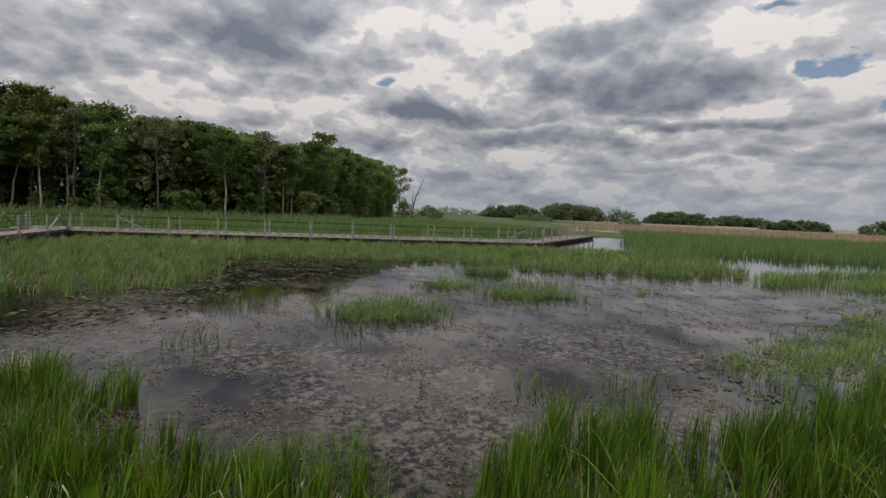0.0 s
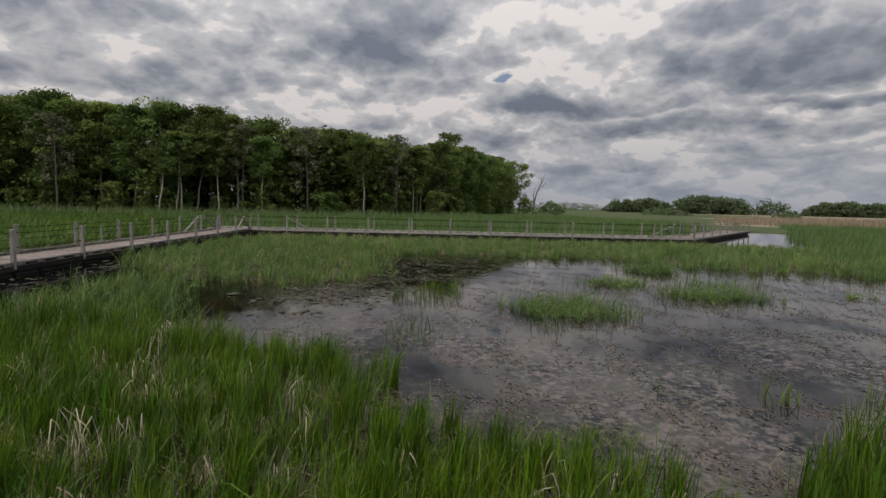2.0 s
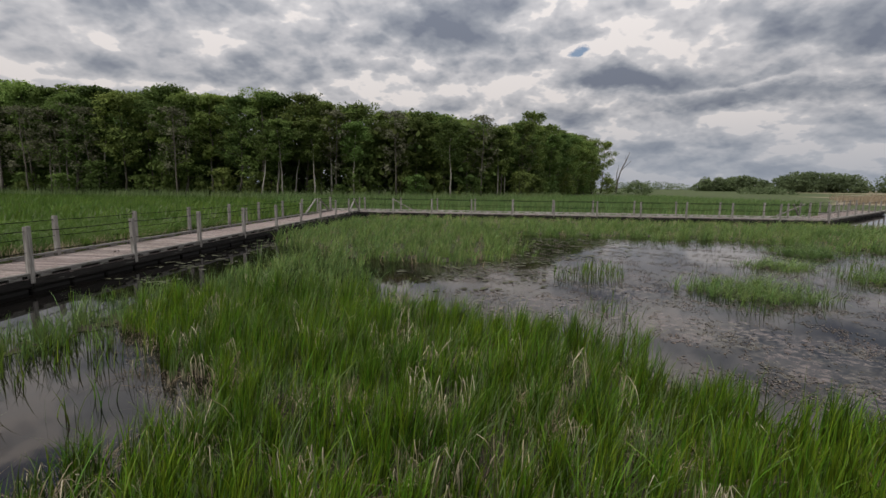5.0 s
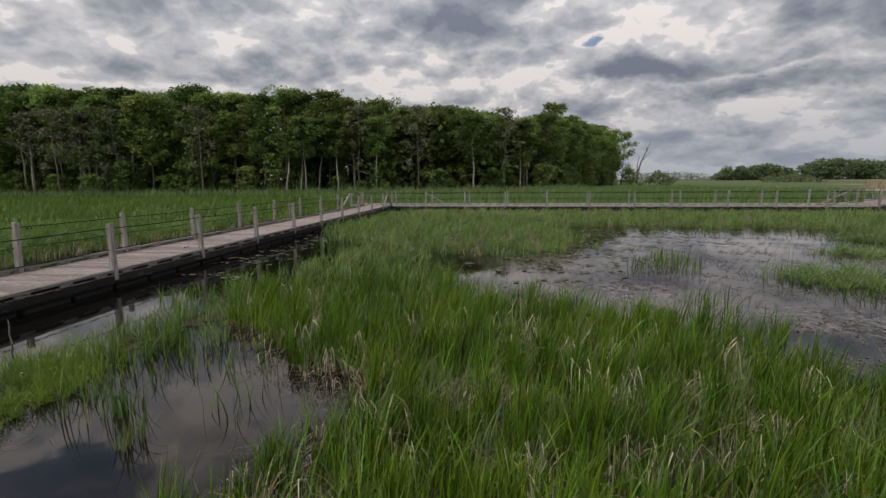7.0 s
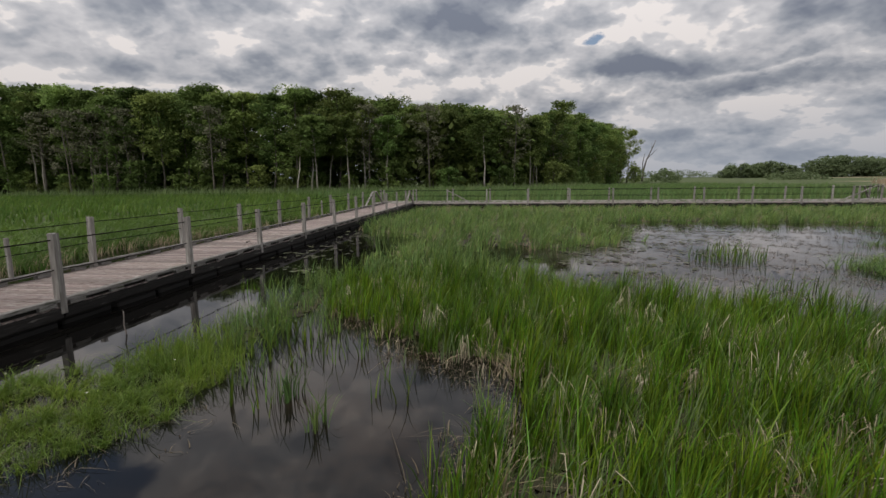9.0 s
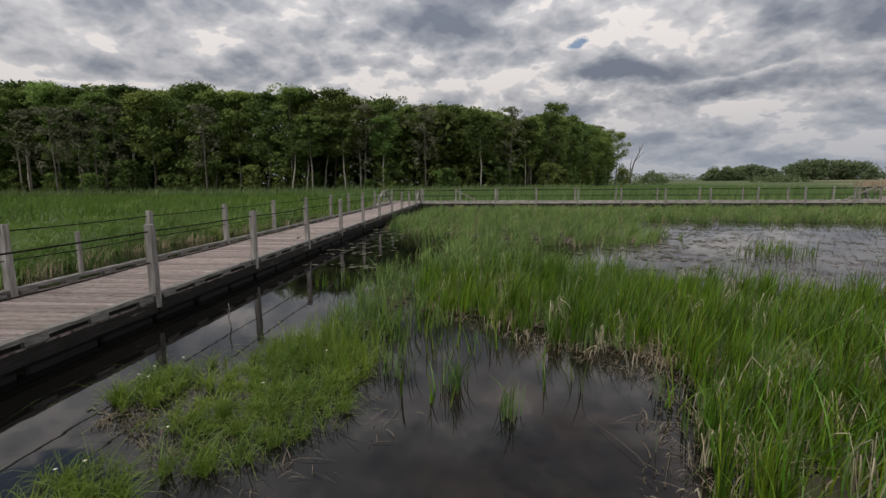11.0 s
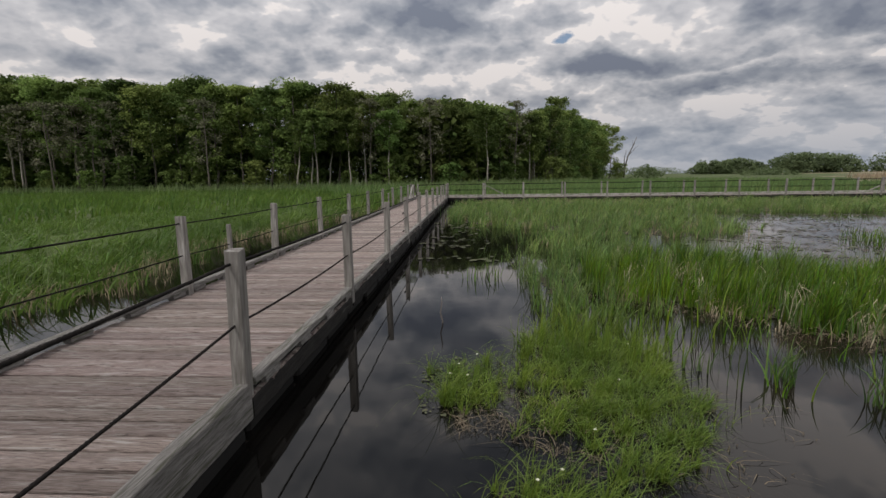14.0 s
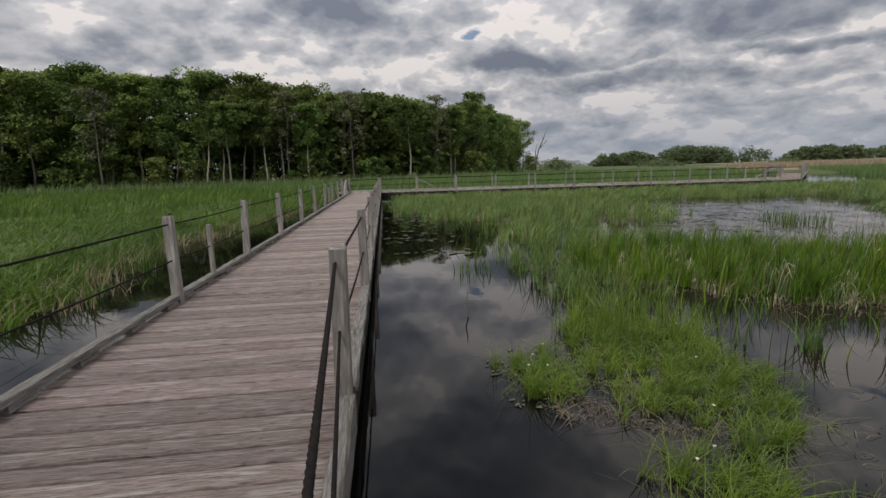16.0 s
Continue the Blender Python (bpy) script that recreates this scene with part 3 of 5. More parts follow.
def boardwalk(label, origin, heading, spans, width=1.86, near_spans=0, skip_left=(), skip_right=(), moved=None, rope_size=0.0115):
    """A floating boardwalk that starts at origin (its starboard post line) and runs along heading degrees from +y, clockwise."""
    root = tagged(new("boardwalk"), label, "boardwalk")
    root.matrix_world = pose(*origin, 0, 0, -heading)
    moved = moved or {}

    def node(i, side):
        x, y = (0.0, i * SPAN) if side > 0 else (-width, i * SPAN + 0.05)
        ox, oy = moved.get((i, side), (0.0, 0.0))
        return Vector((x + ox, y + oy, 0))

    for i in range(spans + 1):
        for side in (1, -1):
            p = node(i, side)
            if i not in (skip_right if side > 0 else skip_left):
                post = shared("post", POST_MESHES[rng_wood.randrange(5)], root,
                              pose(p.x, p.y, -0.18 + rng_wood.uniform(-0.015, 0.01), rng_wood.uniform(-1.2, 1.2), rng_wood.uniform(-1.6, 1.6), rng_wood.choice((0, 90, 180))))
                if near_spans and i < near_spans + 3:
                    for z in (0.71, 0.355):
                        for face in (-1, 1):
                            knot = shared("knot", KNOT, post, post.matrix_local.inverted() @ pose(p.x, p.y + face * 0.049, z, 12 * face, 0, 25 * face))
                            tagged(knot, "dark rope knot at the post's hole")
            if i < spans:
                q = node(i + 1, side)
                for z, r in ((0.71, rope_size), (0.355, rope_size * 0.88)):
                    v, f = strand_rope(p + Vector((0, 0, z)), q + Vector((0, 0, z)), rng_wood.uniform(0.004, 0.022), r, i < near_spans)
                    add_mesh("rope", v, f, M_ROPE, root, smooth=True)
                mid = Vector((0.0 if side > 0 else -width, (i + 0.5) * SPAN + (0.05 if side < 0 else 0), 0))
                shared("curb", DEEP_CURBS[i % 2] if side > 0 and i < min(2, near_spans) else (CURB_MESHES[i % 3] if near_spans else FAR_CURB), root,
                       pose(mid.x + side * 0.002, mid.y, -0.010 + rng_wood.uniform(-0.003, 0.004), 0, rng_wood.uniform(-1.5, 1.5), rng_wood.uniform(-0.25, 0.25)))
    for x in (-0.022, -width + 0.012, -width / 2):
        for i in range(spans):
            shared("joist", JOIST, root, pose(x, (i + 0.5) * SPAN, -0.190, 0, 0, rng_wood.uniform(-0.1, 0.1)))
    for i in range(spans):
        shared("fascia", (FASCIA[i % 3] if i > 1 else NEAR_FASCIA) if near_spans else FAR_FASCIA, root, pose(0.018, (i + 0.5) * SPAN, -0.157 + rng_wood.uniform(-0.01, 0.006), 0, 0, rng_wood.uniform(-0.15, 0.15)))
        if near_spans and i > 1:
            shared("filler", GAP_SHADE, root, pose(-0.012, (i + 0.5) * SPAN, -0.060))
    for i in range(spans * 3):
        shared("float", FLOAT, root, pose(-width / 2 + rng_wood.uniform(-0.02, 0.02), (i + 0.5) * SPAN / 3, -0.41))
    return root


MAIN_Y = 1.93 - 2 * SPAN
main_walk = boardwalk("long floating boardwalk of weathered grey boards with rope rails", (0, MAIN_Y, 0), 0.0, 13, near_spans=3, rope_size=0.0081,
                      skip_right=(0,), moved={(1, 1): (0.20, -0.42), (0, 1): (0.2, -0.4), (2, -1): (0.0, -0.65), (2, 1): (-0.02, 0.0)})
cross_walk = boardwalk("distant grey boardwalk with rope rails crossing the reeds", (-2.7, 28.92, 0), 94.0, 12, skip_right=(0, 1))
turn_walk = boardwalk("far end of the grey boardwalk turning away over water", (26.5, 26.9, 0), 45.0, 8)


def brace(parent, a, b, size=0.085):
    """A slanting square strut from a to b."""
    a, b = Vector(a), Vector(b)
    bm = bmesh.new()
    box(bm, (size, size * 0.6, (b - a).length), Matrix.Translation((a + b) / 2) @ (b - a).to_track_quat("Z", "Y").to_matrix().to_4x4(), 0.005)
    return part("brace", bm, M_TIMBER, parent, "slanting timber brace of the rail")


for x, y0, y1 in ((0.0, 12.0, 12.55), (0.0, 13.0, 12.45), (-1.86, 11.2, 11.9), (-1.86, 12.9, 12.2)):
    brace(main_walk, (x, y0 * SPAN, -0.05), (x, y1 * SPAN, 0.74))
brace(cross_walk, (0.0, 2.0 * SPAN, 0.74), (0.0, 2.55 * SPAN, 0.03))
brace(cross_walk, (-1.86, 11.9 * SPAN, 0.74), (-1.86, 11.3 * SPAN, 0.03))
brace(turn_walk, (-1.86, 0.4 * SPAN, 0.74), (-1.86, 0.9 * SPAN, 0.03))


def thin_stake(y):
    bm = bmesh.new()
    box(bm, (0.05, 0.05, 0.62), Matrix.Translation((-1.86, y, 0.29)), 0.005)
    part("stake", bm, M_TIMBER, main_walk, "thin grey stake beside the rail")


thin_stake(3.5 * SPAN - 0.15)
thin_stake(8.5 * SPAN + 0.2)

# ---------------------------------------------------------------- grass and reeds
def flecks(name, poly, density, size, mat, label, seed, patch=1.2, share=0.5, edge=0.5, lift=0.004, category="water plant", long=2.2):
    """Small flat leaves afloat, thick in patches and thin between them."""
    rng = np.random.RandomState(seed)
    px, py = np.array(poly).T
    n = int(density * (px.max() - px.min()) * (py.max() - py.min()))
    x, y = rng.uniform(px.min(), px.max(), n), rng.uniform(py.min(), py.max(), n)
    field = ripple(x, y, patch, seed) + 0.6 * ripple(x, y, patch * 0.3, seed + 1) + rng.uniform(-0.45, 0.45, n)
    keep = inside(poly, x + edge * ripple(x, y, 1.5, seed + 2), y + edge * ripple(y, x, 1.5, seed + 3)) & (field > 1 - 2 * share)
    x, y = x[keep], y[keep]
    n = len(x)
    a = rng.uniform(0, 6.28, n)
    r = size * rng.uniform(0.5, 1.4, n)
    co = []
    for k in range(5):
        t = 2 * np.pi * k / 5
        u, v = r * np.cos(t) * 0.5, r * np.sin(t) * 0.5 / long * rng.uniform(0.8, 1.2, n)
        co.append(np.stack([x + u * np.cos(a) - v * np.sin(a), y + u * np.sin(a) + v * np.cos(a),
                            WATER + lift + rng.uniform(0, 0.004, n) + 0.004 * (k % 2)], 1))
    co = np.stack(co, 1).reshape(-1, 3)
    tris = (np.arange(n)[:, None, None] * 5 + np.array([(0, 1, 2), (0, 2, 3), (0, 3, 4)])[None]).reshape(-1, 3)
    me = quick_mesh(name, co, tris)
    me.materials.append(mat)
    return tagged(new(name, me), label, category, kind="stuff")


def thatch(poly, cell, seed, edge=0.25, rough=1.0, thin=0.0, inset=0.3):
    """Soggy dead growth between the stems, darkened for the gaps' shade: a broken layer of small uneven flakes just
    above the water.
    """
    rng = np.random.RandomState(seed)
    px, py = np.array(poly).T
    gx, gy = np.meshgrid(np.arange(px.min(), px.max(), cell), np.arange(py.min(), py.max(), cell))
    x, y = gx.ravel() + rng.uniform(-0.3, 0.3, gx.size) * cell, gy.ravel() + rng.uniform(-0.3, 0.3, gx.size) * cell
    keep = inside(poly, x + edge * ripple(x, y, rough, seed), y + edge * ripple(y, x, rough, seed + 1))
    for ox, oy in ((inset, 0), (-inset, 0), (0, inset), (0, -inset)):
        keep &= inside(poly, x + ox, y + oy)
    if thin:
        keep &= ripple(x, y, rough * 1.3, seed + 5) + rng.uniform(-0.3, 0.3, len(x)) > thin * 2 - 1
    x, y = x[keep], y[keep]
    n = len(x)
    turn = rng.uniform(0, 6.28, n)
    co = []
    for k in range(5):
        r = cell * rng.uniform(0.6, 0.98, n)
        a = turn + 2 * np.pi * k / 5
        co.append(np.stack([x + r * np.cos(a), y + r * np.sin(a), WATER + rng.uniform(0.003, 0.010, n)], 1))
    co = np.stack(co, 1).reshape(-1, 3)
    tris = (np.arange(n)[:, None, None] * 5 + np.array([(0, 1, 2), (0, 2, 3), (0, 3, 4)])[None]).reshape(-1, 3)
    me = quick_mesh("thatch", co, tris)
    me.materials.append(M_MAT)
    return tagged(new("thatch", me), "soggy thatch of dead stems, coloured dark for the shade between the grass", "thatch", kind="stuff")


def dead_bunches(poly, spacing, seed, tall=0.40, stems=12, chance=0.6):
    """Bunches of broken straw stems, each stem rising, then folded over and hanging."""
    rng = np.random.RandomState(seed)
    px, py = np.array(poly).T
    gx, gy = np.meshgrid(np.arange(px.min(), px.max(), spacing), np.arange(py.min(), py.max(), spacing))
    bx, by = gx.ravel() + rng.uniform(-0.45, 0.45, gx.size) * spacing, gy.ravel() + rng.uniform(-0.45, 0.45, gx.size) * spacing
    keep = inside(poly, bx, by) & (rng.uniform(0, 1, len(bx)) < chance)
    bx, by = np.repeat(bx[keep], stems), np.repeat(by[keep], stems)
    size = np.repeat(rng.uniform(0.6, 1.15, keep.sum()), stems)
    fall = np.repeat(rng.uniform(0, 6.28, keep.sum()), stems) + rng.normal(0, 0.9, len(bx))
    n = len(bx)
    x, y = bx + rng.normal(0, 0.075, n) * size, by + rng.normal(0, 0.075, n) * size
    h = tall * size * rng.uniform(0.45, 1.05, n)
    w = rng.uniform(0.0016, 0.0040, n)
    turn = rng.uniform(0, 3.14, n)
    cx, cy = np.cos(turn) * w, np.sin(turn) * w
    reach = h * rng.uniform(0.15, 0.6, n)
    fx, fy = np.cos(fall) * reach, np.sin(fall) * reach
    drop = rng.uniform(0.35, 1.0, n)
    rows = []
    for a, z, k in ((0.0, 0.0, 1.0), (0.25, 0.7, 1.0), (0.45, 1.0, 0.9), (0.8, 0.85, 0.9)):
        zz = WATER + h * (z if k == 1.0 or a < 0.6 else 1 - 0.25 * drop)
        rows += [np.stack([x + fx * a - cx * k, y + fy * a - cy * k, zz], 1), np.stack([x + fx * a + cx * k, y + fy * a + cy * k, zz + 0.002], 1)]
    rows.append(np.stack([x + fx * 1.1, y + fy * 1.1, WATER + h * (1 - 0.7 * drop)], 1))
    t = [(0, 1, 3), (0, 3, 2), (2, 3, 5), (2, 5, 4), (4, 5, 7), (4, 7, 6), (6, 7, 8)]
    co = np.stack(rows, 1).reshape(-1, 3)
    tris = (np.arange(n)[:, None, None] * 9 + np.array(t)[None]).reshape(-1, 3)
    me = quick_mesh("dead_reed", co, tris)
    me.materials.append(M_BLEACHED)
    return tagged(new("dead_reed", me), "bunches of bleached broken reed stems in the grass", "dead reed", kind="stuff")


POND = [(8.2, 17.3), (17, 17.3), (20, 15.2), (26, 16), (27, 13), (22, 7), (16, 4.2), (13.4, 1.6), (11.7, 1.2), (9.3, 2.6), (9.0, 4.8), (6.8, 6.2), (6.8, 11), (8.5, 12)]


def grass():
    reed = "dense bright green marsh grass growing out of the water"
    near_mass = [(5.0, 0.4), (4.9, 1.6), (5.4, 2.8), (5.4, 3.3), (4.6, 3.8), (3.9, 4.6), (3.1, 5.1), (2.9, 5.8), (3.0, 6.8), (4.2, 7.2),
                 (6.2, 6.6), (7.2, 5.9), (7.7, 5.4), (8.6, 5.4), (9.2, 4.5), (9.4, 3.5), (9.4, 2.5), (9.5, 0.4)]
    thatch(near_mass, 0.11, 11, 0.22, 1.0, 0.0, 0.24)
    plant("marsh_grass", near_mass, 1500, 0.42, 0.0118, M_REED, reed, 11, 4, 0.23, 0.10, clump=0.30, edge=0.22, hvar=0.5, thin=0.30, droop=0.05)
    plant("marsh_grass", near_mass, 70, 0.52, 0.013, M_REED, reed, 18, 5, 0.42, 0.12, edge=0.2, droop=0.12)
    plant("dead_reed", near_mass, 520, 0.29, 0.010, M_DRY, "bent straw-coloured dead reed stems among the grass", 19, 4, 0.75, 0.1, clump=0.4, edge=0.25, droop=0.25, thin=0.62, category="dead reed")
    plant("marsh_grass", near_mass, 70, 0.32, 0.011, M_REED, "arching bright marsh grass blades", 21, 5, 0.75, 0.15, edge=0.2, droop=0.4)
    plant("pale_stems", near_mass, 170, 0.43, 0.010, M_PALE, "pale seeding stems among the marsh grass", 22, 4, 0.3, 0.15, clump=0.4, edge=0.2, droop=0.1, category="grass")
    dead_bunches(near_mass, 0.45, 301, 0.37, 14, 0.5)
    dead_bunches([(4.3, 3.9), (5.3, 3.6), (5.6, 2.8), (5.2, 1.8), (5.0, 0.6), (4.7, 0.6), (4.8, 1.9), (5.2, 2.9), (4.3, 3.6), (3.2, 4.9), (3.3, 5.2)], 0.25, 302, 0.17, 7, 0.55)
    front = [([(9.2, 0.4), (9.2, 3.5), (10.3, 3.2), (10.9, 2.7), (11.4, 2.3), (11.5, 0.4)], 0.58), ([(11.85, 0.4), (11.85, 2.2), (12.2, 2.6), (12.7, 2.8), (13.35, 2.95), (13.6, 2.6), (13.4, 2.0), (13.35, 0.4)], 0.72),
             ([(13.75, 0.4), (13.85, 2.1), (14.2, 2.5), (14.9, 2.6), (15.3, 2.5), (17.2, 3.0), (21, 3.6), (21, 0.4)], 0.66)]
    for k, (poly, h) in enumerate(front):
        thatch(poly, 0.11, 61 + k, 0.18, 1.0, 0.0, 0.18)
        plant("marsh_grass", poly, 1350, h * 0.73, 0.0120, M_REED, reed, 61 + k, 4, 0.20, 0.07, clump=0.32, edge=0.18, hvar=0.3, thin=0.08)
        plant("marsh_grass", poly, 70, h * 0.92, 0.013, M_REED, reed, 71 + k, 5, 0.42, 0.1, edge=0.15, droop=0.12)
        plant("marsh_grass", poly, 110, h * 0.55, 0.013, M_REED, "arching bright marsh grass blades", 101 + k, 5, 0.75, 0.12, edge=0.15, droop=0.4)
        dead_bunches(poly, 0.55, 310 + k, 0.34 + 0.1 * (h - 0.5), 9, 0.45)
        plant("dead_reed", poly, 420, 0.26, 0.010, M_DRY, "bent straw-coloured dead reed stems among the grass", 81 + k, 4, 0.7, 0.1, clump=0.4, edge=0.2, droop=0.25, thin=0.62, category="dead reed")
    plant("marsh_grass", [(15.9, 4.3), (17.6, 4.9), (22, 5.6), (30, 7.0), (30, 1), (21, 1), (17.5, 3.1)], 420, 0.22, 0.012, M_SHORE, "low thin marsh grass on a weedy bank", 16, 3, 0.3, edge=0.4, thin=0.4)
    plant("marsh_grass", [(26.3, 12.2), (30.4, 13.2), (40, 13.2), (40, 9.5), (30, 9.2), (25.5, 9.8)], 190, 0.36, 0.018, M_SHORE, "low green grass strip between two waters", 17, 3, 0.3, edge=0.5, rough=2.5, thin=0.2)
    plant("weed_mat", [(15.6, 3.8), (17.6, 4.9), (22, 6.4), (27, 8.4), (30, 7.0), (30, 3), (17.5, 3.1)], 620, 0.13, 0.014, M_SHORE, "low green weed mat on the shallow bank", 24, 3, 0.9, edge=0.5, rough=1.2, droop=0.3, thin=0.36, category="weeds")
    plant("weed_mat", oval(10.9, 3.1, 0.6, 0.4), 900, 0.20, 0.007, M_SEDGE, "soft low olive grass at the pond's edge", 29, 3, 0.6, edge=0.15, rough=0.6, droop=0.2, category="weeds")
    # north shore and the bed beside the boardwalk
    shore = [(2.7, 7.8), (2.8, 9.6), (3.4, 11.0), (3.0, 12.7), (1.9, 13.7), (0.7, 14.9), (0.8, 20), (1.1, 28.2), (26, 26), (29.4, 24.4), (31, 22), (29.5, 16.2), (26.5, 12.8), (23.1, 13.1), (22.2, 14.4), (20.3, 14.3), (18.8, 15.3), (17, 17.6), (8.4, 18.2), (8.6, 14.8), (8.7, 12.4), (7.9, 11.3), (6.8, 10.5), (5.5, 11.0), (4.4, 10.8), (3.6, 8.6)]
    thatch(shore, 0.24, 15, 0.4, 1.1, 0.15, 0.6)
    plant("marsh_grass", [(2.7, 7.6), (2.7, 9.6), (3.3, 11.0), (2.9, 12.6), (1.8, 13.6), (0.6, 14.8), (0.7, 20), (0.9, 22.5), (31, 22), (29.5, 16.0), (26.5, 12.5), (23.1, 12.8), (22.2, 14.1), (20.3, 14.0), (18.8, 15.0), (17, 17.3), (8.2, 18.0),
                          (8.5, 14.8), (8.8, 12.4), (8.0, 11.2), (6.8, 10.4), (5.5, 10.9), (4.4, 10.6), (3.8, 8.4)], 360, 0.45, 0.016, M_SHORE, reed, 15, 3, 0.5, edge=0.4, rough=1.2, hvar=0.6, thin=0.30, clump=0.8, droop=0.2)
    plant("marsh_grass", [(2.8, 7.0), (3.0, 8.8), (3.6, 10.4), (4.7, 9.8), (5.4, 8.7), (6.0, 7.4), (6.2, 6.2), (4.2, 6.8)], 300, 0.43, 0.013, M_SHORE, "thin marsh grass standing in shallow water", 20, 4, 0.55, droop=0.2, edge=0.3, rough=1.3, thin=0.25, clump=0.5)
    plant("marsh_grass", [(1.3, 6.9), (1.6, 9.0), (2.8, 9.6), (2.9, 7.0), (2.6, 5.9), (1.5, 6.0)], 45, 0.32, 0.011, M_SHORE, "thin reeds standing in open water by the bed", 27, 3, 0.35, edge=0.2, rough=0.8, thin=0.45, clump=0.4)
    column = [(2.0, 6.4), (2.05, 5.2), (2.0, 4.2), (2.1, 3.6), (2.75, 3.6), (2.9, 4.6), (3.1, 5.4), (2.9, 6.9), (2.2, 7.0)]
    thatch(column, 0.10, 28, 0.2, 0.8, 0.3, 0.3)
    plant("marsh_grass", column, 620, 0.40, 0.010, M_SHORE, "bright green marsh grass between two open waters", 28, 4, 0.5, 0.1, droop=0.15, edge=0.12, rough=0.7, hvar=0.4, thin=0.32, clump=0.3)
    plant("marsh_grass", [(0.9, 22.3), (0.9, 28.3), (26, 26.2), (29.4, 24.6), (31, 22)], 150, 0.25, 0.020, M_SHORE, "short marsh grass in front of the far boardwalk", 23, 3, 0.3, edge=0.3, rough=1.4, hvar=0.45, thin=0.15, clump=0.8)
    plant("dead_reed", shore, 60, 0.34, 0.018, M_DRY, "straw-coloured dead stems in the shore grass", 25, 3, 0.6, edge=0.3, rough=1.0, droop=0.2, thin=0.62, clump=0.5, category="dead reed")
    isles = [(12.55, 8.3, 1.0, 0.75, 0.36), (16.3, 9.7, 1.15, 0.5, 0.38), (14.8, 11.4, 0.8, 0.5, 0.3), (17.1, 14.0, 0.75, 0.8, 0.4), (19.9, 9.9, 0.3, 0.2, 0.25), (25.6, 10.6, 0.25, 0.2, 0.45)]
    for k, (cx, cy, rx, ry, h) in enumerate(isles):
        thatch(oval(cx, cy, rx * 0.8, ry * 0.8), 0.09, 30 + k, 0.15, 0.7, 0.0, 0.1)
        plant("grass_tuft", oval(cx, cy, rx, ry), 950, h, 0.011, M_SHORE, "low green grass islet in the pond", 30 + k, 4, 0.95, edge=0.3, rough=0.7, hvar=0.5, thin=0.15, droop=0.32, clump=0.25)
        plant("grass_tuft", oval(cx, cy, rx * 1.35, ry * 1.5), 40, h * 1.1, 0.010, M_REED_FAR, "thin reed stems round a grass islet", 90 + k, 3, 0.2, edge=0.3, rough=0.8, thin=0.3)
    sparse = [(9.8, 9.5, 0.8, 0.6), (11.7, 7.0, 0.25, 0.3), (12.2, 4.4, 0.15, 0.15), (13.3, 4.1, 0.2, 0.15), (14.6, 3.9, 0.5, 0.3), (9.6, 6.6, 0.4, 0.5), (10.3, 10.5, 0.5, 0.5), (17.4, 11.2, 1.2, 0.5),
              (3.35, 2.65, 0.22, 0.2), (2.5, 4.35, 0.5, 0.35), (3.4, 3.8, 0.5, 0.5), (4.4, 3.0, 0.25, 0.3), (1.5, 6.3, 0.3, 0.4), (2.9, 4.3, 0.4, 0.4), (3.9, 3.9, 0.3, 0.3), (3.1, 3.3, 0.25, 0.3)]
    for k, (cx, cy, rx, ry) in enumerate(sparse):
        plant("reed_tuft", oval(cx, cy, rx, ry), 150 if cx > 5 else 95, 0.31, 0.013, M_REED, "few thin reeds standing in open water", 200 + k, 4, 0.35, 0.1, edge=0.12, rough=0.6, category="reeds", thin=0.15)
    for k, (cx, cy, r, dens, tall) in enumerate(((3.55, 2.75, 0.13, 1100, 0.36), (3.95, 2.35, 0.09, 1100, 0.26), (3.1, 2.95, 0.12, 500, 0.28), (2.45, 4.6, 0.22, 380, 0.38), (3.3, 4.4, 0.15, 420, 0.36))):
        plant("reed_tuft", oval(cx, cy, r, r), dens, tall, 0.013, M_SHORE, "dense tuft of reeds splaying out of open water", 260 + k, 4, 0.4, 0.05, edge=0.04, rough=0.4, category="reeds")
    # sedge beside the boardwalk
    sedge = [(1.62, 2.4), (1.65, 2.1), (1.9, 1.85), (2.0, 1.6), (2.3, 1.52), (2.72, 2.1), (2.9, 2.9), (2.7, 3.5), (2.2, 3.75), (1.75, 3.5), (1.72, 3.0)]
    side_tuft = [(1.02, 2.7), (1.08, 2.32), (1.3, 2.2), (1.5, 2.35), (1.52, 2.75), (1.48, 3.1), (1.3, 3.15)]
    low_tuft = [(1.45, 1.15), (1.5, 1.5), (1.7, 1.65), (1.95, 1.52), (1.98, 1.15)]
    for k, (poly, dens, tall) in enumerate(((sedge, 4600, 0.21), (side_tuft, 5200, 0.24), (low_tuft, 5200, 0.22))):
        plant("sedge_clump", poly, dens, tall, 0.0062, M_SEDGE, "fine drooping yellow-green sedge clump beside the boardwalk", 41 + 300 * k, 4, 0.8, 0.2, clump=0.2, edge=0.08, rough=0.4, droop=0.34, hvar=0.4, thin=0.16)
        plant("dead_stems", poly, 420, 0.09, 0.006, M_STRAW, "flattened dead stems lying in the sedge", 44 + 300 * k, 3, 1.6, 0.2, edge=0.2, rough=0.5, droop=0.85, category="dead reed", base=WATER)
    plant("sedge_clump", [(1.75, 3.3), (2.1, 4.1), (3.0, 3.6), (2.8, 2.8)], 700, 0.36, 0.009, M_SEDGE, "taller yellow-green sedge at the clump's edge", 42, 4, 0.4, 0.12, clump=0.22, edge=0.15, rough=0.5, droop=0.1)
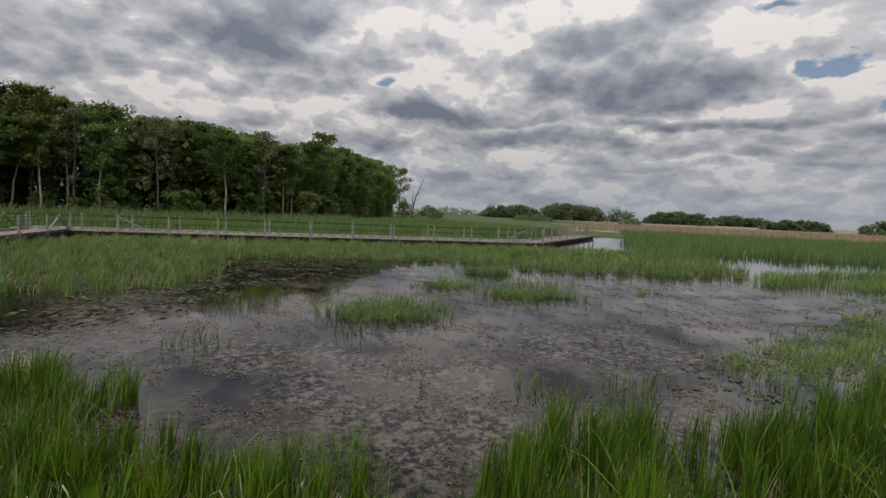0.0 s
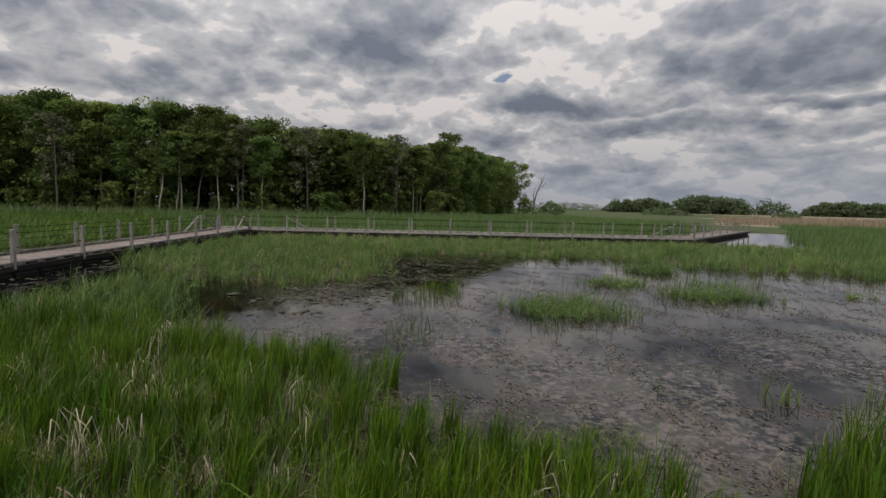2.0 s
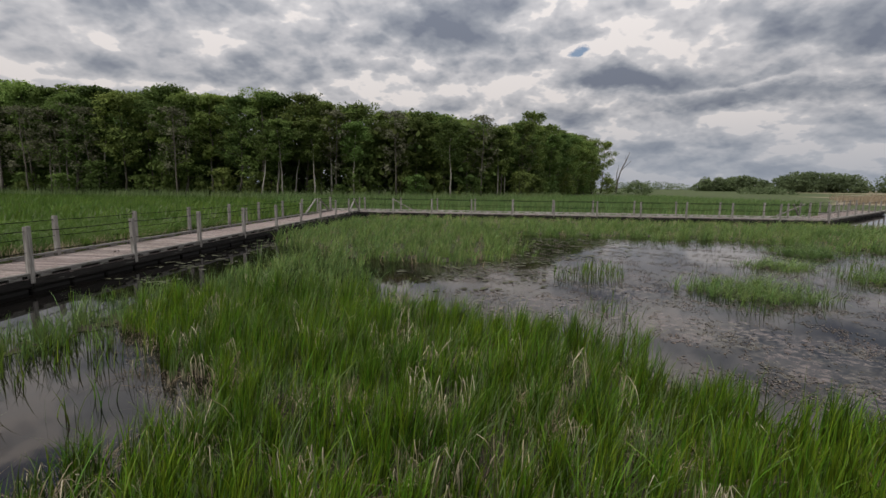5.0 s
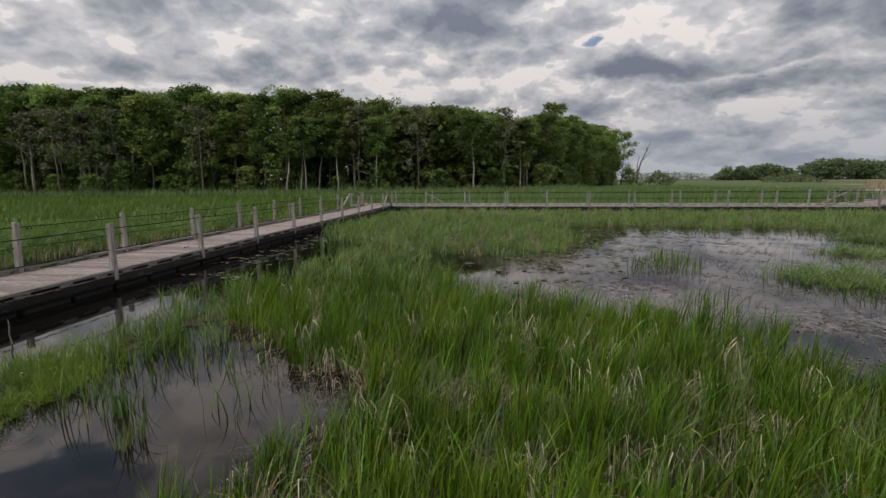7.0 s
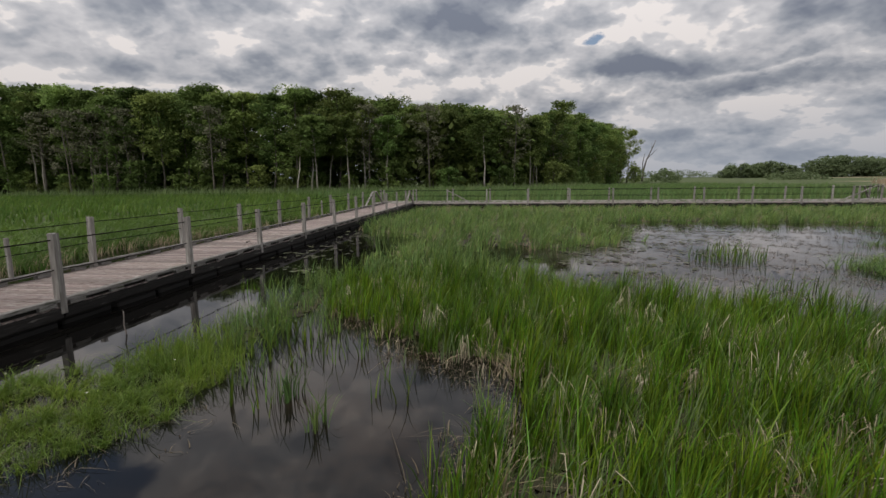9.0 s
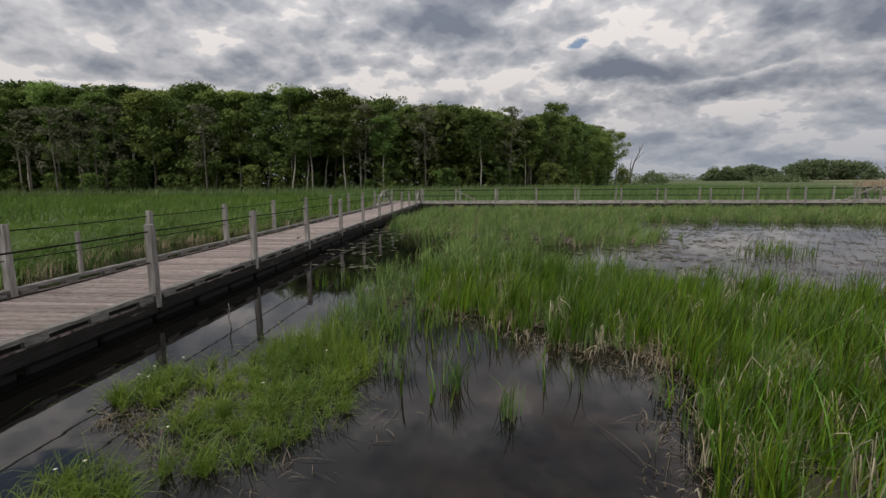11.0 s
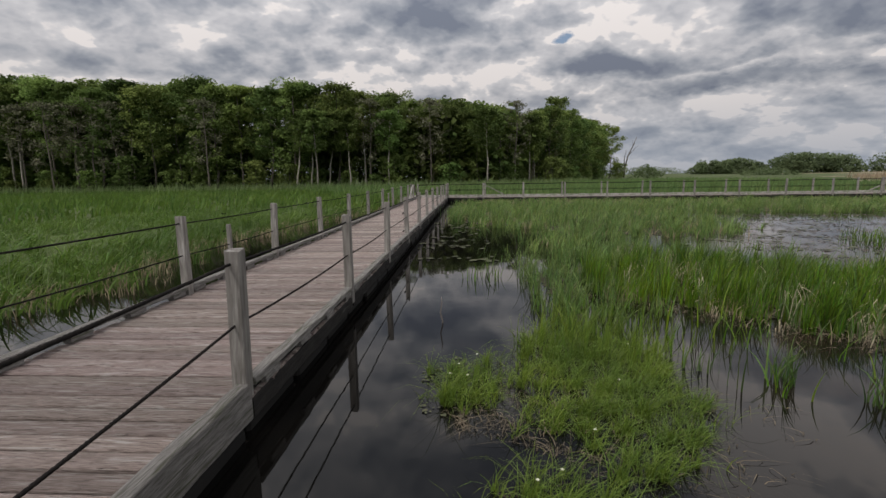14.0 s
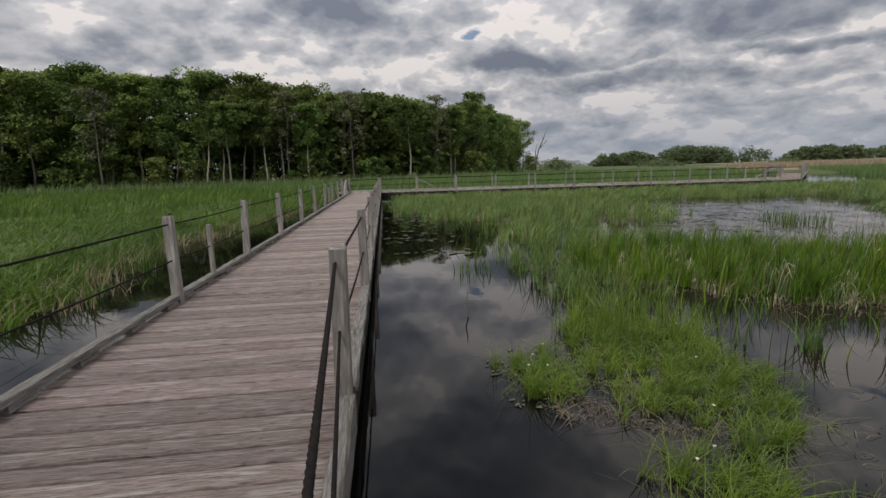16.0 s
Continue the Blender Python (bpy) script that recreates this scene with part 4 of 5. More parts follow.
    plant("sedge_clump", [(1.0, 0.6), (1.1, 1.0), (1.9, 1.1), (2.3, 0.9), (2.2, 0.5)], 2500, 0.24, 0.0065, M_SEDGE, "small low sedge clump in the water", 43, 4, 0.6, 0.1, clump=0.22, edge=0.12, rough=0.5, droop=0.25, thin=0.3)
    raft = [(1.12, 2.25), (1.3, 2.0), (1.6, 1.82), (1.95, 1.66), (1.9, 1.9), (1.6, 2.12), (1.4, 2.3)]
    plant("dead_stems", raft, 1400, 0.085, 0.007, M_STRAW, "raft of wet dead stems afloat at the sedge's edge", 46, 3, 1.8, 0.1, edge=0.08, rough=0.4, droop=0.93, category="dead reed", base=WATER, thin=0.12)
    plant("dead_stems", [(2.0, 1.0), (2.0, 1.5), (2.4, 1.55), (2.8, 1.9), (3.3, 2.4), (3.0, 1.6), (2.4, 1.0)], 200, 0.05, 0.006, M_STRAW, "scattered wet dead stems afloat by the sedge", 47, 3, 2.0, 0.1, edge=0.1, rough=0.5, droop=0.95, category="dead reed", base=WATER, thin=0.35)
    plant("dead_stems", [(4.4, 4.2), (5.3, 3.7), (5.5, 2.8), (5.1, 1.8), (4.9, 0.6), (4.5, 0.6), (4.7, 1.9), (5.0, 2.9), (4.2, 3.6), (3.4, 4.5), (2.6, 5.2), (2.9, 5.4)], 380, 0.13, 0.009, M_STRAW, "brown dead stems lying in the water along the grass edge", 48, 3, 1.9, 0.1, edge=0.12, rough=0.6, droop=0.93, category="dead reed", base=WATER, thin=0.15)
    # afloat
    flecks("pond_weed", POND, 560, 0.040, M_SCUM, "brown floating weed leaves in loose patches", 401, 1.1, 0.38, long=3.0, lift=0.001)
    flecks("lily_pads", [(5.8, 10), (6.6, 11.4), (8.6, 11.6), (8.4, 17.0), (13, 17.4), (13, 13.5), (10.5, 12), (8.8, 8.2), (7.0, 7.4)], 34, 0.14, M_PAD, "dull floating leaves in rows on dark water", 403, 1.3, 0.38, category="lily pads", long=1.6, lift=0.012)
    flecks("lily_pads", [(0.2, 7.5), (1.8, 7.5), (1.6, 12), (1.2, 20), (0.2, 20)], 18, 0.14, M_PAD, "pale floating leaves beside the boardwalk", 404, 1.2, 0.55, 0.2, category="lily pads", long=1.5, lift=0.012)
    flecks("pond_weed", [(15, 4), (18, 5.2), (26, 9), (30, 8), (24, 3), (16, 2.6)], 150, 0.08, M_PAD, "pale green floating weed on the shallow bank", 405, 1.5, 0.6, lift=0.012)
    flecks("pond_weed", [(0.95, 2.2), (0.9, 2.9), (1.2, 3.2), (1.1, 2.5), (1.3, 2.1)], 420, 0.035, M_PAD, "broken weed floating round the sedge", 406, 0.5, 0.5, 0.06, lift=0.004, long=1.6)
    plant("dead_stems", [(4.4, 3.9), (5.2, 3.5), (5.2, 2.6), (4.8, 1.6), (5.3, 1.4), (5.8, 3.0), (5.0, 4.2), (3.6, 5.2), (3.2, 4.9)], 40, 0.34, 0.010, M_DRY, "pale dead reed stems fallen along the grass edge", 45, 4, 0.8, 0.1, edge=0.15, rough=0.5, droop=0.55, category="dead reed")
    # meadow
    meadow = "broad green meadow of marsh grass"
    plant("meadow_grass", [(-3.7, 1.0), (-3.7, 4.6), (-3.5, 5.4), (-3.8, 7), (-4.6, 9.5), (-4.0, 14), (-3.0, 20), (-12, 20), (-16, 1)], 200, 0.52, 0.026, M_FIELD, meadow, 51, 4, 0.75, 0.3, droop=0.36, clump=0.75, edge=0.3, rough=0.9, hvar=0.5)
    plant("pale_stems", [(-3.9, 1.0), (-3.8, 7), (-4.6, 9.5), (-4.0, 14), (-4.0, 20), (-10, 20), (-12, 1)], 26, 0.55, 0.022, M_PALE, "pale seeding stems in the meadow", 58, 3, 0.6, 0.3, droop=0.25, clump=0.4, edge=0.3, rough=1.0, thin=0.4)
    plant("dead_reed", [(-3.4, 4.5), (-3.3, 5.4), (-3.6, 7), (-4.2, 9.5), (-3.6, 14), (-2.8, 22), (-3.6, 22), (-4.6, 14), (-5.2, 9.5), (-4.4, 6), (-4.2, 3.5)], 130, 0.36, 0.014, M_DRY,
          "straw-coloured dead stems along the water's edge", 55, 3, 0.5, edge=0.25, droop=0.2, thin=0.25, category="dead reed")
    plant("meadow_grass", [(-2.8, 20), (-2.6, 30.5), (-20, 56), (-75, 62), (-75, 3), (-16, 1), (-12, 20)], 17, 0.46, 0.085, M_FIELD, meadow, 52, 2, 0.6, 0.25, edge=0.3, rough=2.2, base=-0.26, hvar=0.42)
    plant("reed_field", [(-3, 32), (26.5, 29.5), (38, 43), (44, 60), (40, 90), (20, 80), (8, 62), (-22, 57)], 16, 0.75, 0.08, M_REED_FAR, "grey-green reeds beyond the boardwalk", 53, 2, 0.25, edge=0.4, rough=5.0, base=-0.24, hvar=0.3)
    plant("pale_weeds", [(-60, 54), (-30, 52), (2, 55), (12, 60), (22, 80), (16, 82), (6, 66), (-10, 61), (-60, 59)], 9, 1.1, 0.09, M_PALE, "tall pale weeds along the forest edge", 56, 2, 0.25, edge=0.8, rough=4.0, base=-0.2, category="weeds")
    plant("reed_field", [(27, 14.5), (26.5, 17), (29.8, 20.5), (33.8, 27.5), (44.8, 40), (60, 62), (95, 40), (85, 12), (46, 14), (40, 19.5), (36, 21.5), (33, 20.5)], 20, 0.72, 0.06, M_REED_FAR,
          "grey-green reeds beyond the pond", 54, 2, 0.25, edge=0.8, rough=4.0, base=-0.35, hvar=0.3)
    plant("dry_reeds", [(62, 64), (53, 62), (80, 100), (110, 120), (150, 70), (120, 20), (96, 40)], 2.5, 1.1, 0.2, M_TAN, "flat of dry tan reeds", 57, 2, 0.2, edge=2.0, rough=9.0, base=-0.2, category="reeds")


grass()


# ---------------------------------------------------------------- trees
def leaf_cloud(centres, radii, count, size, rng):
    """Leaf sprays as small bent diamonds scattered round cluster centres."""
    share = radii ** 2
    k = rng.choice(len(centres), count, p=share / share.sum())
    d = rng.normal(0, 1, (count, 3))
    d /= np.linalg.norm(d, axis=1)[:, None]
    r = rng.uniform(0.25, 1.0, count) ** 0.6
    p = centres[k] + d * (r * radii[k])[:, None] * np.array([1, 1, 0.62])
    # leaf sprays spread out flat and a little downwards from the cluster's middle
    up_ = rng.normal(0, 0.55, (count, 3)) + d * 0.5 + np.array([0, 0, 0.9])
    a = np.cross(up_, rng.normal(0, 1, (count, 3)))
    a /= np.linalg.norm(a, axis=1)[:, None]
    b = np.cross(a, up_)
    b /= np.linalg.norm(b, axis=1)[:, None]
    s = (size * rng.uniform(0.55, 1.3, count))[:, None]
    co = np.stack([p - a * s, p + b * s * 0.55, p + a * s, p - b * s * 0.55 + np.array([0, 0, -0.1]) * s], 1).reshape(-1, 3)
    base = np.arange(count)[:, None, None] * 4
    tris = (base + np.array([(0, 1, 2), (0, 2, 3)])[None]).reshape(-1, 3)
    return co, tris


def tree(name, seed, height, bare, spread, leaves, label, size=0.26, bark=M_BARK, leafmat=M_LEAF, girth=0.16):
    """A tapered trunk with limbs and a crown of leaf sprays that starts at the share bare of its height."""
    rng = np.random.RandomState(seed)
    root = tagged(new(name), label, name.split("_")[-1], "trees of the forest edge" if "tree" in name else "shrubs of the forest edge")
    wander = rng.normal(0, 0.018 * height, (7, 2)).cumsum(0) * 0.5
    pts = [(wander[i, 0] * (i > 0), wander[i, 1] * (i > 0), height * 0.93 * i / 6) for i in range(7)]
    verts, faces = tube(pts, [girth * (1.25 if i == 0 else 1 - 0.9 * i / 6.6) for i in range(7)], 8)
    centres, radii = [], []
    limbs = rng.randint(16, 22)
    for k in range(limbs):
        s = bare + (0.97 - bare) * (k + rng.uniform(0, 0.8)) / limbs
        i = min(5, int(s / 0.93 * 6))
        f = s / 0.93 * 6 - i
        p = Vector(pts[i]).lerp(Vector(pts[i + 1]), min(1, f))
        az = k * 2.4 + rng.uniform(-0.6, 0.6)
        reach = spread * math.sin(math.pi * min(0.97, 0.22 + 0.75 * (s - bare) / (1 - bare))) * rng.uniform(0.65, 1.15)
        tip = p + Vector((math.cos(az) * reach, math.sin(az) * reach, reach * rng.uniform(0.2, 0.6)))
        tip.z = min(tip.z, 0.95 * height)
        mid = p.lerp(tip, 0.5) + Vector((0, 0, -0.06 * reach))
        v, fc = tube([p, mid, tip], [girth * 0.42 * (1.1 - s), girth * 0.3 * (1.1 - s), 0.015], 3)
        n = len(verts)
        verts += v
        faces += [tuple(q + n for q in g) for g in fc]
        sprays = [(tip, 1.0), (mid, 0.8)]
        for f in (0.95, 0.85, 0.75, 0.6, 0.45):
            sprays.append((p.lerp(tip, f) + Vector(rng.normal(0, 0.17 * spread, 3)), 0.8))
        for q, g in sprays:
            centres.append(q)
            radii.append(g * spread * rng.uniform(0.17, 0.34))
    for k in range(9):
        s = bare + (0.95 - bare) * (k + 0.5) / 9
        centres.append(Vector((rng.normal(0, 0.3 * spread), rng.normal(0, 0.3 * spread), s * height)))
        radii.append(spread * 0.36)
    for k in range(4):
        centres.append(Vector(pts[-1]) + Vector((rng.normal(0, 0.16 * spread), rng.normal(0, 0.16 * spread), -0.02 * height * k)))
        radii.append(spread * 0.36)
    brow = 0.88 * height
    for c in centres:
        if c.z > brow:
            c.z = brow + 0.35 * (c.z - brow)
    mesh_object("trunk", verts, faces, bark, root, True)
    co, tris = leaf_cloud(np.array([tuple(c) for c in centres]), np.array(radii), leaves, size, rng)
    me = quick_mesh("crown", co, tris)
    me.materials.append(leafmat)
    new("crown", me).parent = root
    return root


def forest():
    leafy = "tall leafy green tree at the forest edge"
    pale = "tall tree with a bare pale trunk at the forest edge"
    kinds = [tree("tree", 101 + k, 14.2 + (k % 3) * 0.6, (0.30, 0.22, 0.42, 0.26, 0.46, 0.16)[k], (3.6, 3.3, 2.9, 3.9, 2.7, 3.6)[k], 5200,
                  pale if k in (2, 4) else leafy, 0.182, bark=M_BIRCH if k in (2, 4) else M_BARK, girth=0.13 + 0.02 * (k % 3)) for k in range(6)]
    kinds += [tree("tree", 151 + k, 14.6, (0.34, 0.28)[k], (2.9, 3.3)[k], 5200, "tall tree with light yellow-green leaves at the forest edge", 0.182, leafmat=M_LEAF_LIGHT, girth=0.14) for k in range(2)]
    light = random.Random(31)
    backs = [tree("tree", 121 + k, 14.4 + 0.5 * k, 0.22, 4.0, 1700, "tall leafy green tree deeper in the forest", 0.34) for k in range(3)]
    shrubs = [tree("shrub", 131 + k, 5.2, 0.02, 2.6, 1000, "dense green shrub under the trees", 0.27, girth=0.06) for k in range(2)]
    rng = random.Random(9)
    line = [(-92, 66), (-62, 60), (-38, 60), (-12, 63), (4, 64), (11, 72), (20, 94), (31, 120), (42, 146)]
    used = set()
    # how high the wood's outline stands along the line
    TOP_X = (-65, -55, -48, -36, -27, -20, -14, -8, -1, 4, 10.5, 14, 18, 24, 33, 42)
    TOP_Z = (16.8, 15.6, 15.4, 14.4, 14.6, 14.1, 13.6, 13.0, 12.9, 12.1, 11.6, 12.7, 13.5, 14.5, 15.2, 15.0)

    def put(stock, key, m, scale):
        if key not in used:
            used.add(key)
            stock.matrix_basis = m
            return
        copy_thing(stock, m).scale = scale

    for row, (back, step) in enumerate(((0, 2.9), (4.5, 3.4), (9.5, 4.4), (14.0, 4.4))):
        for (x0, y0), (x1, y1) in zip(line, line[1:]):
            length = math.hypot(x1 - x0, y1 - y0)
            nx, ny = -(y1 - y0) / length, (x1 - x0) / length
            n = max(1, int(length / step))
            for k in range(n):
                s = (k + rng.uniform(0.1, 0.9)) / n
                x, y = x0 + (x1 - x0) * s + nx * (back + rng.uniform(-1.5, 1.5)), y0 + (y1 - y0) * s + ny * (back + rng.uniform(-1.5, 1.5))
                kind = rng.randrange(6)
                if row == 0 and light.random() < (0.45 if x > -2 else 0.14):
                    kind = 6 + light.randrange(2)
                z = float(ground_height(np.array([x]), np.array([y]))[0]) - 0.05
                q = float(np.interp(x, TOP_X, TOP_Z)) / 14.9 * (rng.uniform(0.96, 1.07) if row else rng.uniform(0.90, 1.07))
                put(kinds[kind] if row == 0 else backs[kind % 3], kind if row == 0 else ("back", kind % 3), pose(x, y, z, rng.uniform(-2, 2), rng.uniform(-2, 2), rng.uniform(0, 360)), (q * rng.uniform(0.9, 1.1), q, q))
                if row < 2 or (row == 2 and rng.random() < 0.6):
                    off = rng.uniform(0.3, 2.2) if row == 0 else -1.0
                    q = rng.uniform(0.35, 0.95) if row == 0 else rng.uniform(1.1, 1.9)
                    sk = rng.randrange(2)
                    put(shrubs[sk], ("shrub", sk), pose(x + rng.uniform(-2, 2) - nx * off, y + rng.uniform(-1, 1) - ny * off, z, 0, 0, rng.uniform(0, 360)), (q, q, q))

    for (x0, y0), (x1, y1) in zip(line, line[1:]):
        length = math.hypot(x1 - x0, y1 - y0)
        nx, ny = -(y1 - y0) / length, (x1 - x0) / length
        n = int(length / 3.0)
        for k in range(n):
            s, q = (k + rng.uniform(0.2, 0.8)) / n, rng.uniform(0.8, 1.2)
            x, y = x0 + (x1 - x0) * s + nx * 7, y0 + (y1 - y0) * s + ny * 7
            z = float(ground_height(np.array([x]), np.array([y]))[0]) - 0.05
            copy_thing(shrubs[k % 2], pose(x, y, z, 0, 0, rng.uniform(0, 360))).scale = (q * 1.2, q * 1.2, q)
    for x, y, q in ((-7, 67, 1.8), (-4, 66.5, 2.1), (-1.2, 68, 1.9), (1.5, 67.5, 2.2), (4.2, 68.5, 2.0), (6.5, 71, 1.9), (-2.6, 70, 2.3), (2.8, 71, 2.2)):
        copy_thing(shrubs[int(q * 10) % 2], pose(x, y, -0.3, 0, 0, x * 61)).scale = (q, q, q)
    # pale leaning trunks and bare trees that stand out of the edge
    for x, y, lean, turn in ((3.7, 60.5, 0, 30), (9.9, 68.5, 1, 80), (-20.4, 58.6, 9, 0), (-18.9, 59.8, 5, 40), (-17.6, 58.4, -3, 90), (-16.9, 60.4, -7, 200), (-13.6, 59.0, 4, 140), (-9.0, 60.6, -2, 250), (11.2, 72, -2, 10)):
        copy_thing(kinds[4], pose(x, y, -0.3, 0, lean, turn)).scale = (0.75, 0.75, 0.72 + 0.12 * ((turn * 7) % 10) / 10)
    thin = tree("bare_tree", 171, 13.0, 0.3, 2.4, 1300, "half bare grey tree at the forest edge", 0.17, leafmat=M_DULL, girth=0.13)
    thin.matrix_basis = pose(-47, 58.5, -0.3)
    for x, y in ((-56, 58.2), (-51.5, 57.6), (-49.2, 58.4), (-43, 58.2), (-31.5, 58.2), (-11.5, 61), (-3.5, 61.8), (7.5, 65.5), (14.5, 78)):
        copy_thing(thin, pose(x, y, -0.3, 0, 0, x * 37)).scale = (0.9, 0.9, 0.95)


forest()


def dead_tree(x, y):
    root = tagged(new("dead_tree"), "bare leaning dead tree at the wood's end", "tree")
    root.matrix_world = pose(x, y, 0.2)
    stems = [([(0, 0, 0), (0.2, 0, 3), (1.0, 0, 6.5), (2.6, 0, 10.0), (3.4, 0, 12.2)], 0.30), ([(0.2, 0, 2.5), (0.0, 0.3, 5.5), (0.5, 0.2, 8.3)], 0.2),
             ([(1.0, 0, 6.5), (2.4, 0.4, 8.0), (4.0, 0.4, 9.6)], 0.14), ([(2.4, 0, 9.6), (2.3, 0.2, 11.4)], 0.10), ([(0, 0, 1), (-1.4, 0.2, 3.2)], 0.12)]
    verts, faces = [], []
    for pts, r in stems:
        v, f = tube(pts, [r * (1 - 0.75 * i / (len(pts) - 1)) for i in range(len(pts))], 7)
        n = len(verts)
        verts += v
        faces += [tuple(q + n for q in g) for g in f]
    mesh_object("trunk", verts, faces, M_DEAD, root, True)


dead_tree(49.0, 150.0)


def water_stick(x, y):
    """A bare bent twig standing in the water."""
    root = tagged(new("stick"), "dark bent twig standing in open water", "stick")
    root.matrix_world = pose(x, y, WATER - 0.08)
    v, f = tube([(0, 0, 0), (0.012, 0, 0.10), (-0.012, 0.004, 0.19), (0.006, 0, 0.30), (0.0, 0, 0.36)], [0.009, 0.008, 0.007, 0.006, 0.003], 6)
    mesh_object("twig", v, f, M_DEAD, root, True)


water_stick(1.02, 4.12)


def flower(x, y, height):
    """A small pale five-petalled flower on a thin stem."""
    root = tagged(new("flower"), "tiny pale flower on a thin stem in the sedge", "flower", "flowers in the sedge")
    root.matrix_world = pose(x, y, WATER - 0.02)
    v, f = tube([(0, 0, 0), (0.01, 0, height * 0.6), (0.015, 0.005, height)], [0.0016, 0.0014, 0.001], 5)
    mesh_object("stem", v, f, M_SEDGE, root, True)
    for k in range(5):
        a = 1.2566 * k
        c = Vector((0.015, 0.005, height))
        tip = [c + Vector((math.cos(g) * r, math.sin(g) * r, dz_)) for g, r, dz_ in ((a - 0.45, 0.007, 0.003), (a, 0.011, 0.004), (a + 0.45, 0.007, 0.003), (a, 0.006, 0.0005))]
        mesh_object("petal", [c] + tip, [(0, 1, 2), (0, 2, 3), (0, 3, 4), (0, 4, 1)], M_PETAL, root)


for x_, y_, h_ in ((1.22, 2.62, 0.19), (1.16, 2.52, 0.16), (1.28, 2.47, 0.17), (1.35, 2.78, 0.20), (1.95, 1.72, 0.20), (2.25, 2.3, 0.22), (2.5, 2.9, 0.24), (1.72, 1.4, 0.18), (1.6, 1.35, 0.16)):
    flower(x_, y_, h_)


# ---------------------------------------------------------------- far woods
def far_wood(bearing0, bearing1, distance, height, seed, label, count=9000):
    """A distant stand of trees as many leaf sprays round crowns in a row."""
    rng = np.random.RandomState(seed)
    n = max(6, int((bearing1 - bearing0) * distance / 57.3 / (height * 0.3)))
    centres, radii = [], []
    for k in range(n * 2):
        b = radians(bearing0 + (bearing1 - bearing0) * (k % n + rng.uniform(0.1, 0.9)) / n)
        d = distance + rng.uniform(-8, 14)
        x, y = 10.7 + math.sin(b) * d, -0.4 + math.cos(b) * d
        g = float(ground_height(np.array([x]), np.array([y]))[0])
        s = abs(2 * (k % n + 0.5) / n - 1)
        h = height * (0.88 - 0.4 * s ** 3) * rng.uniform(0.8, 1.3)
        centres += [(x, y, g + h * 0.72), (x + rng.uniform(-2, 2), y, g + h * 0.4), (x + rng.uniform(-3, 3), y, g + h * 0.12)]
        radii += [h * 0.36, h * 0.44, h * 0.36]
    co, tris = leaf_cloud(np.array(centres), np.array(radii), count, 0.78 if distance > 200 else 0.46, rng)
    me = quick_mesh("far_wood", co, tris)
    me.materials.append(M_LEAF_FAR)
    tagged(new("far_wood", me), label, "woods", kind="stuff")


far_wood(22.6, 29.6, 330, 9.5, 501, "distant light green wood on the horizon")
far_wood(29.8, 36.6, 320, 11.5, 502, "distant dark green wood on the horizon")
far_wood(36.6, 39.8, 330, 9.5, 503, "distant round wood on the horizon", 1200)
far_wood(41.0, 47.4, 330, 9.0, 504, "distant dark wood beyond the dry reeds")
far_wood(47.0, 53.0, 420, 8.5, 505, "distant light wood beyond the dry reeds")
far_wood(52.0, 57.3, 260, 4.6, 506, "distant low thicket beyond the dry reeds")
far_wood(59.6, 62.5, 230, 5.2, 507, "distant thicket beyond the dry reeds", 1200)
far_wood(62.0, 75.0, 420, 8.0, 508, "distant wood on the horizon")
far_wood(14.0, 23.0, 560, 9.0, 509, "distant low wood on the horizon", 2600)
far_wood(26.5, 31.0, 190, 2.8, 510, "dark bushes on the far reeds", 900)
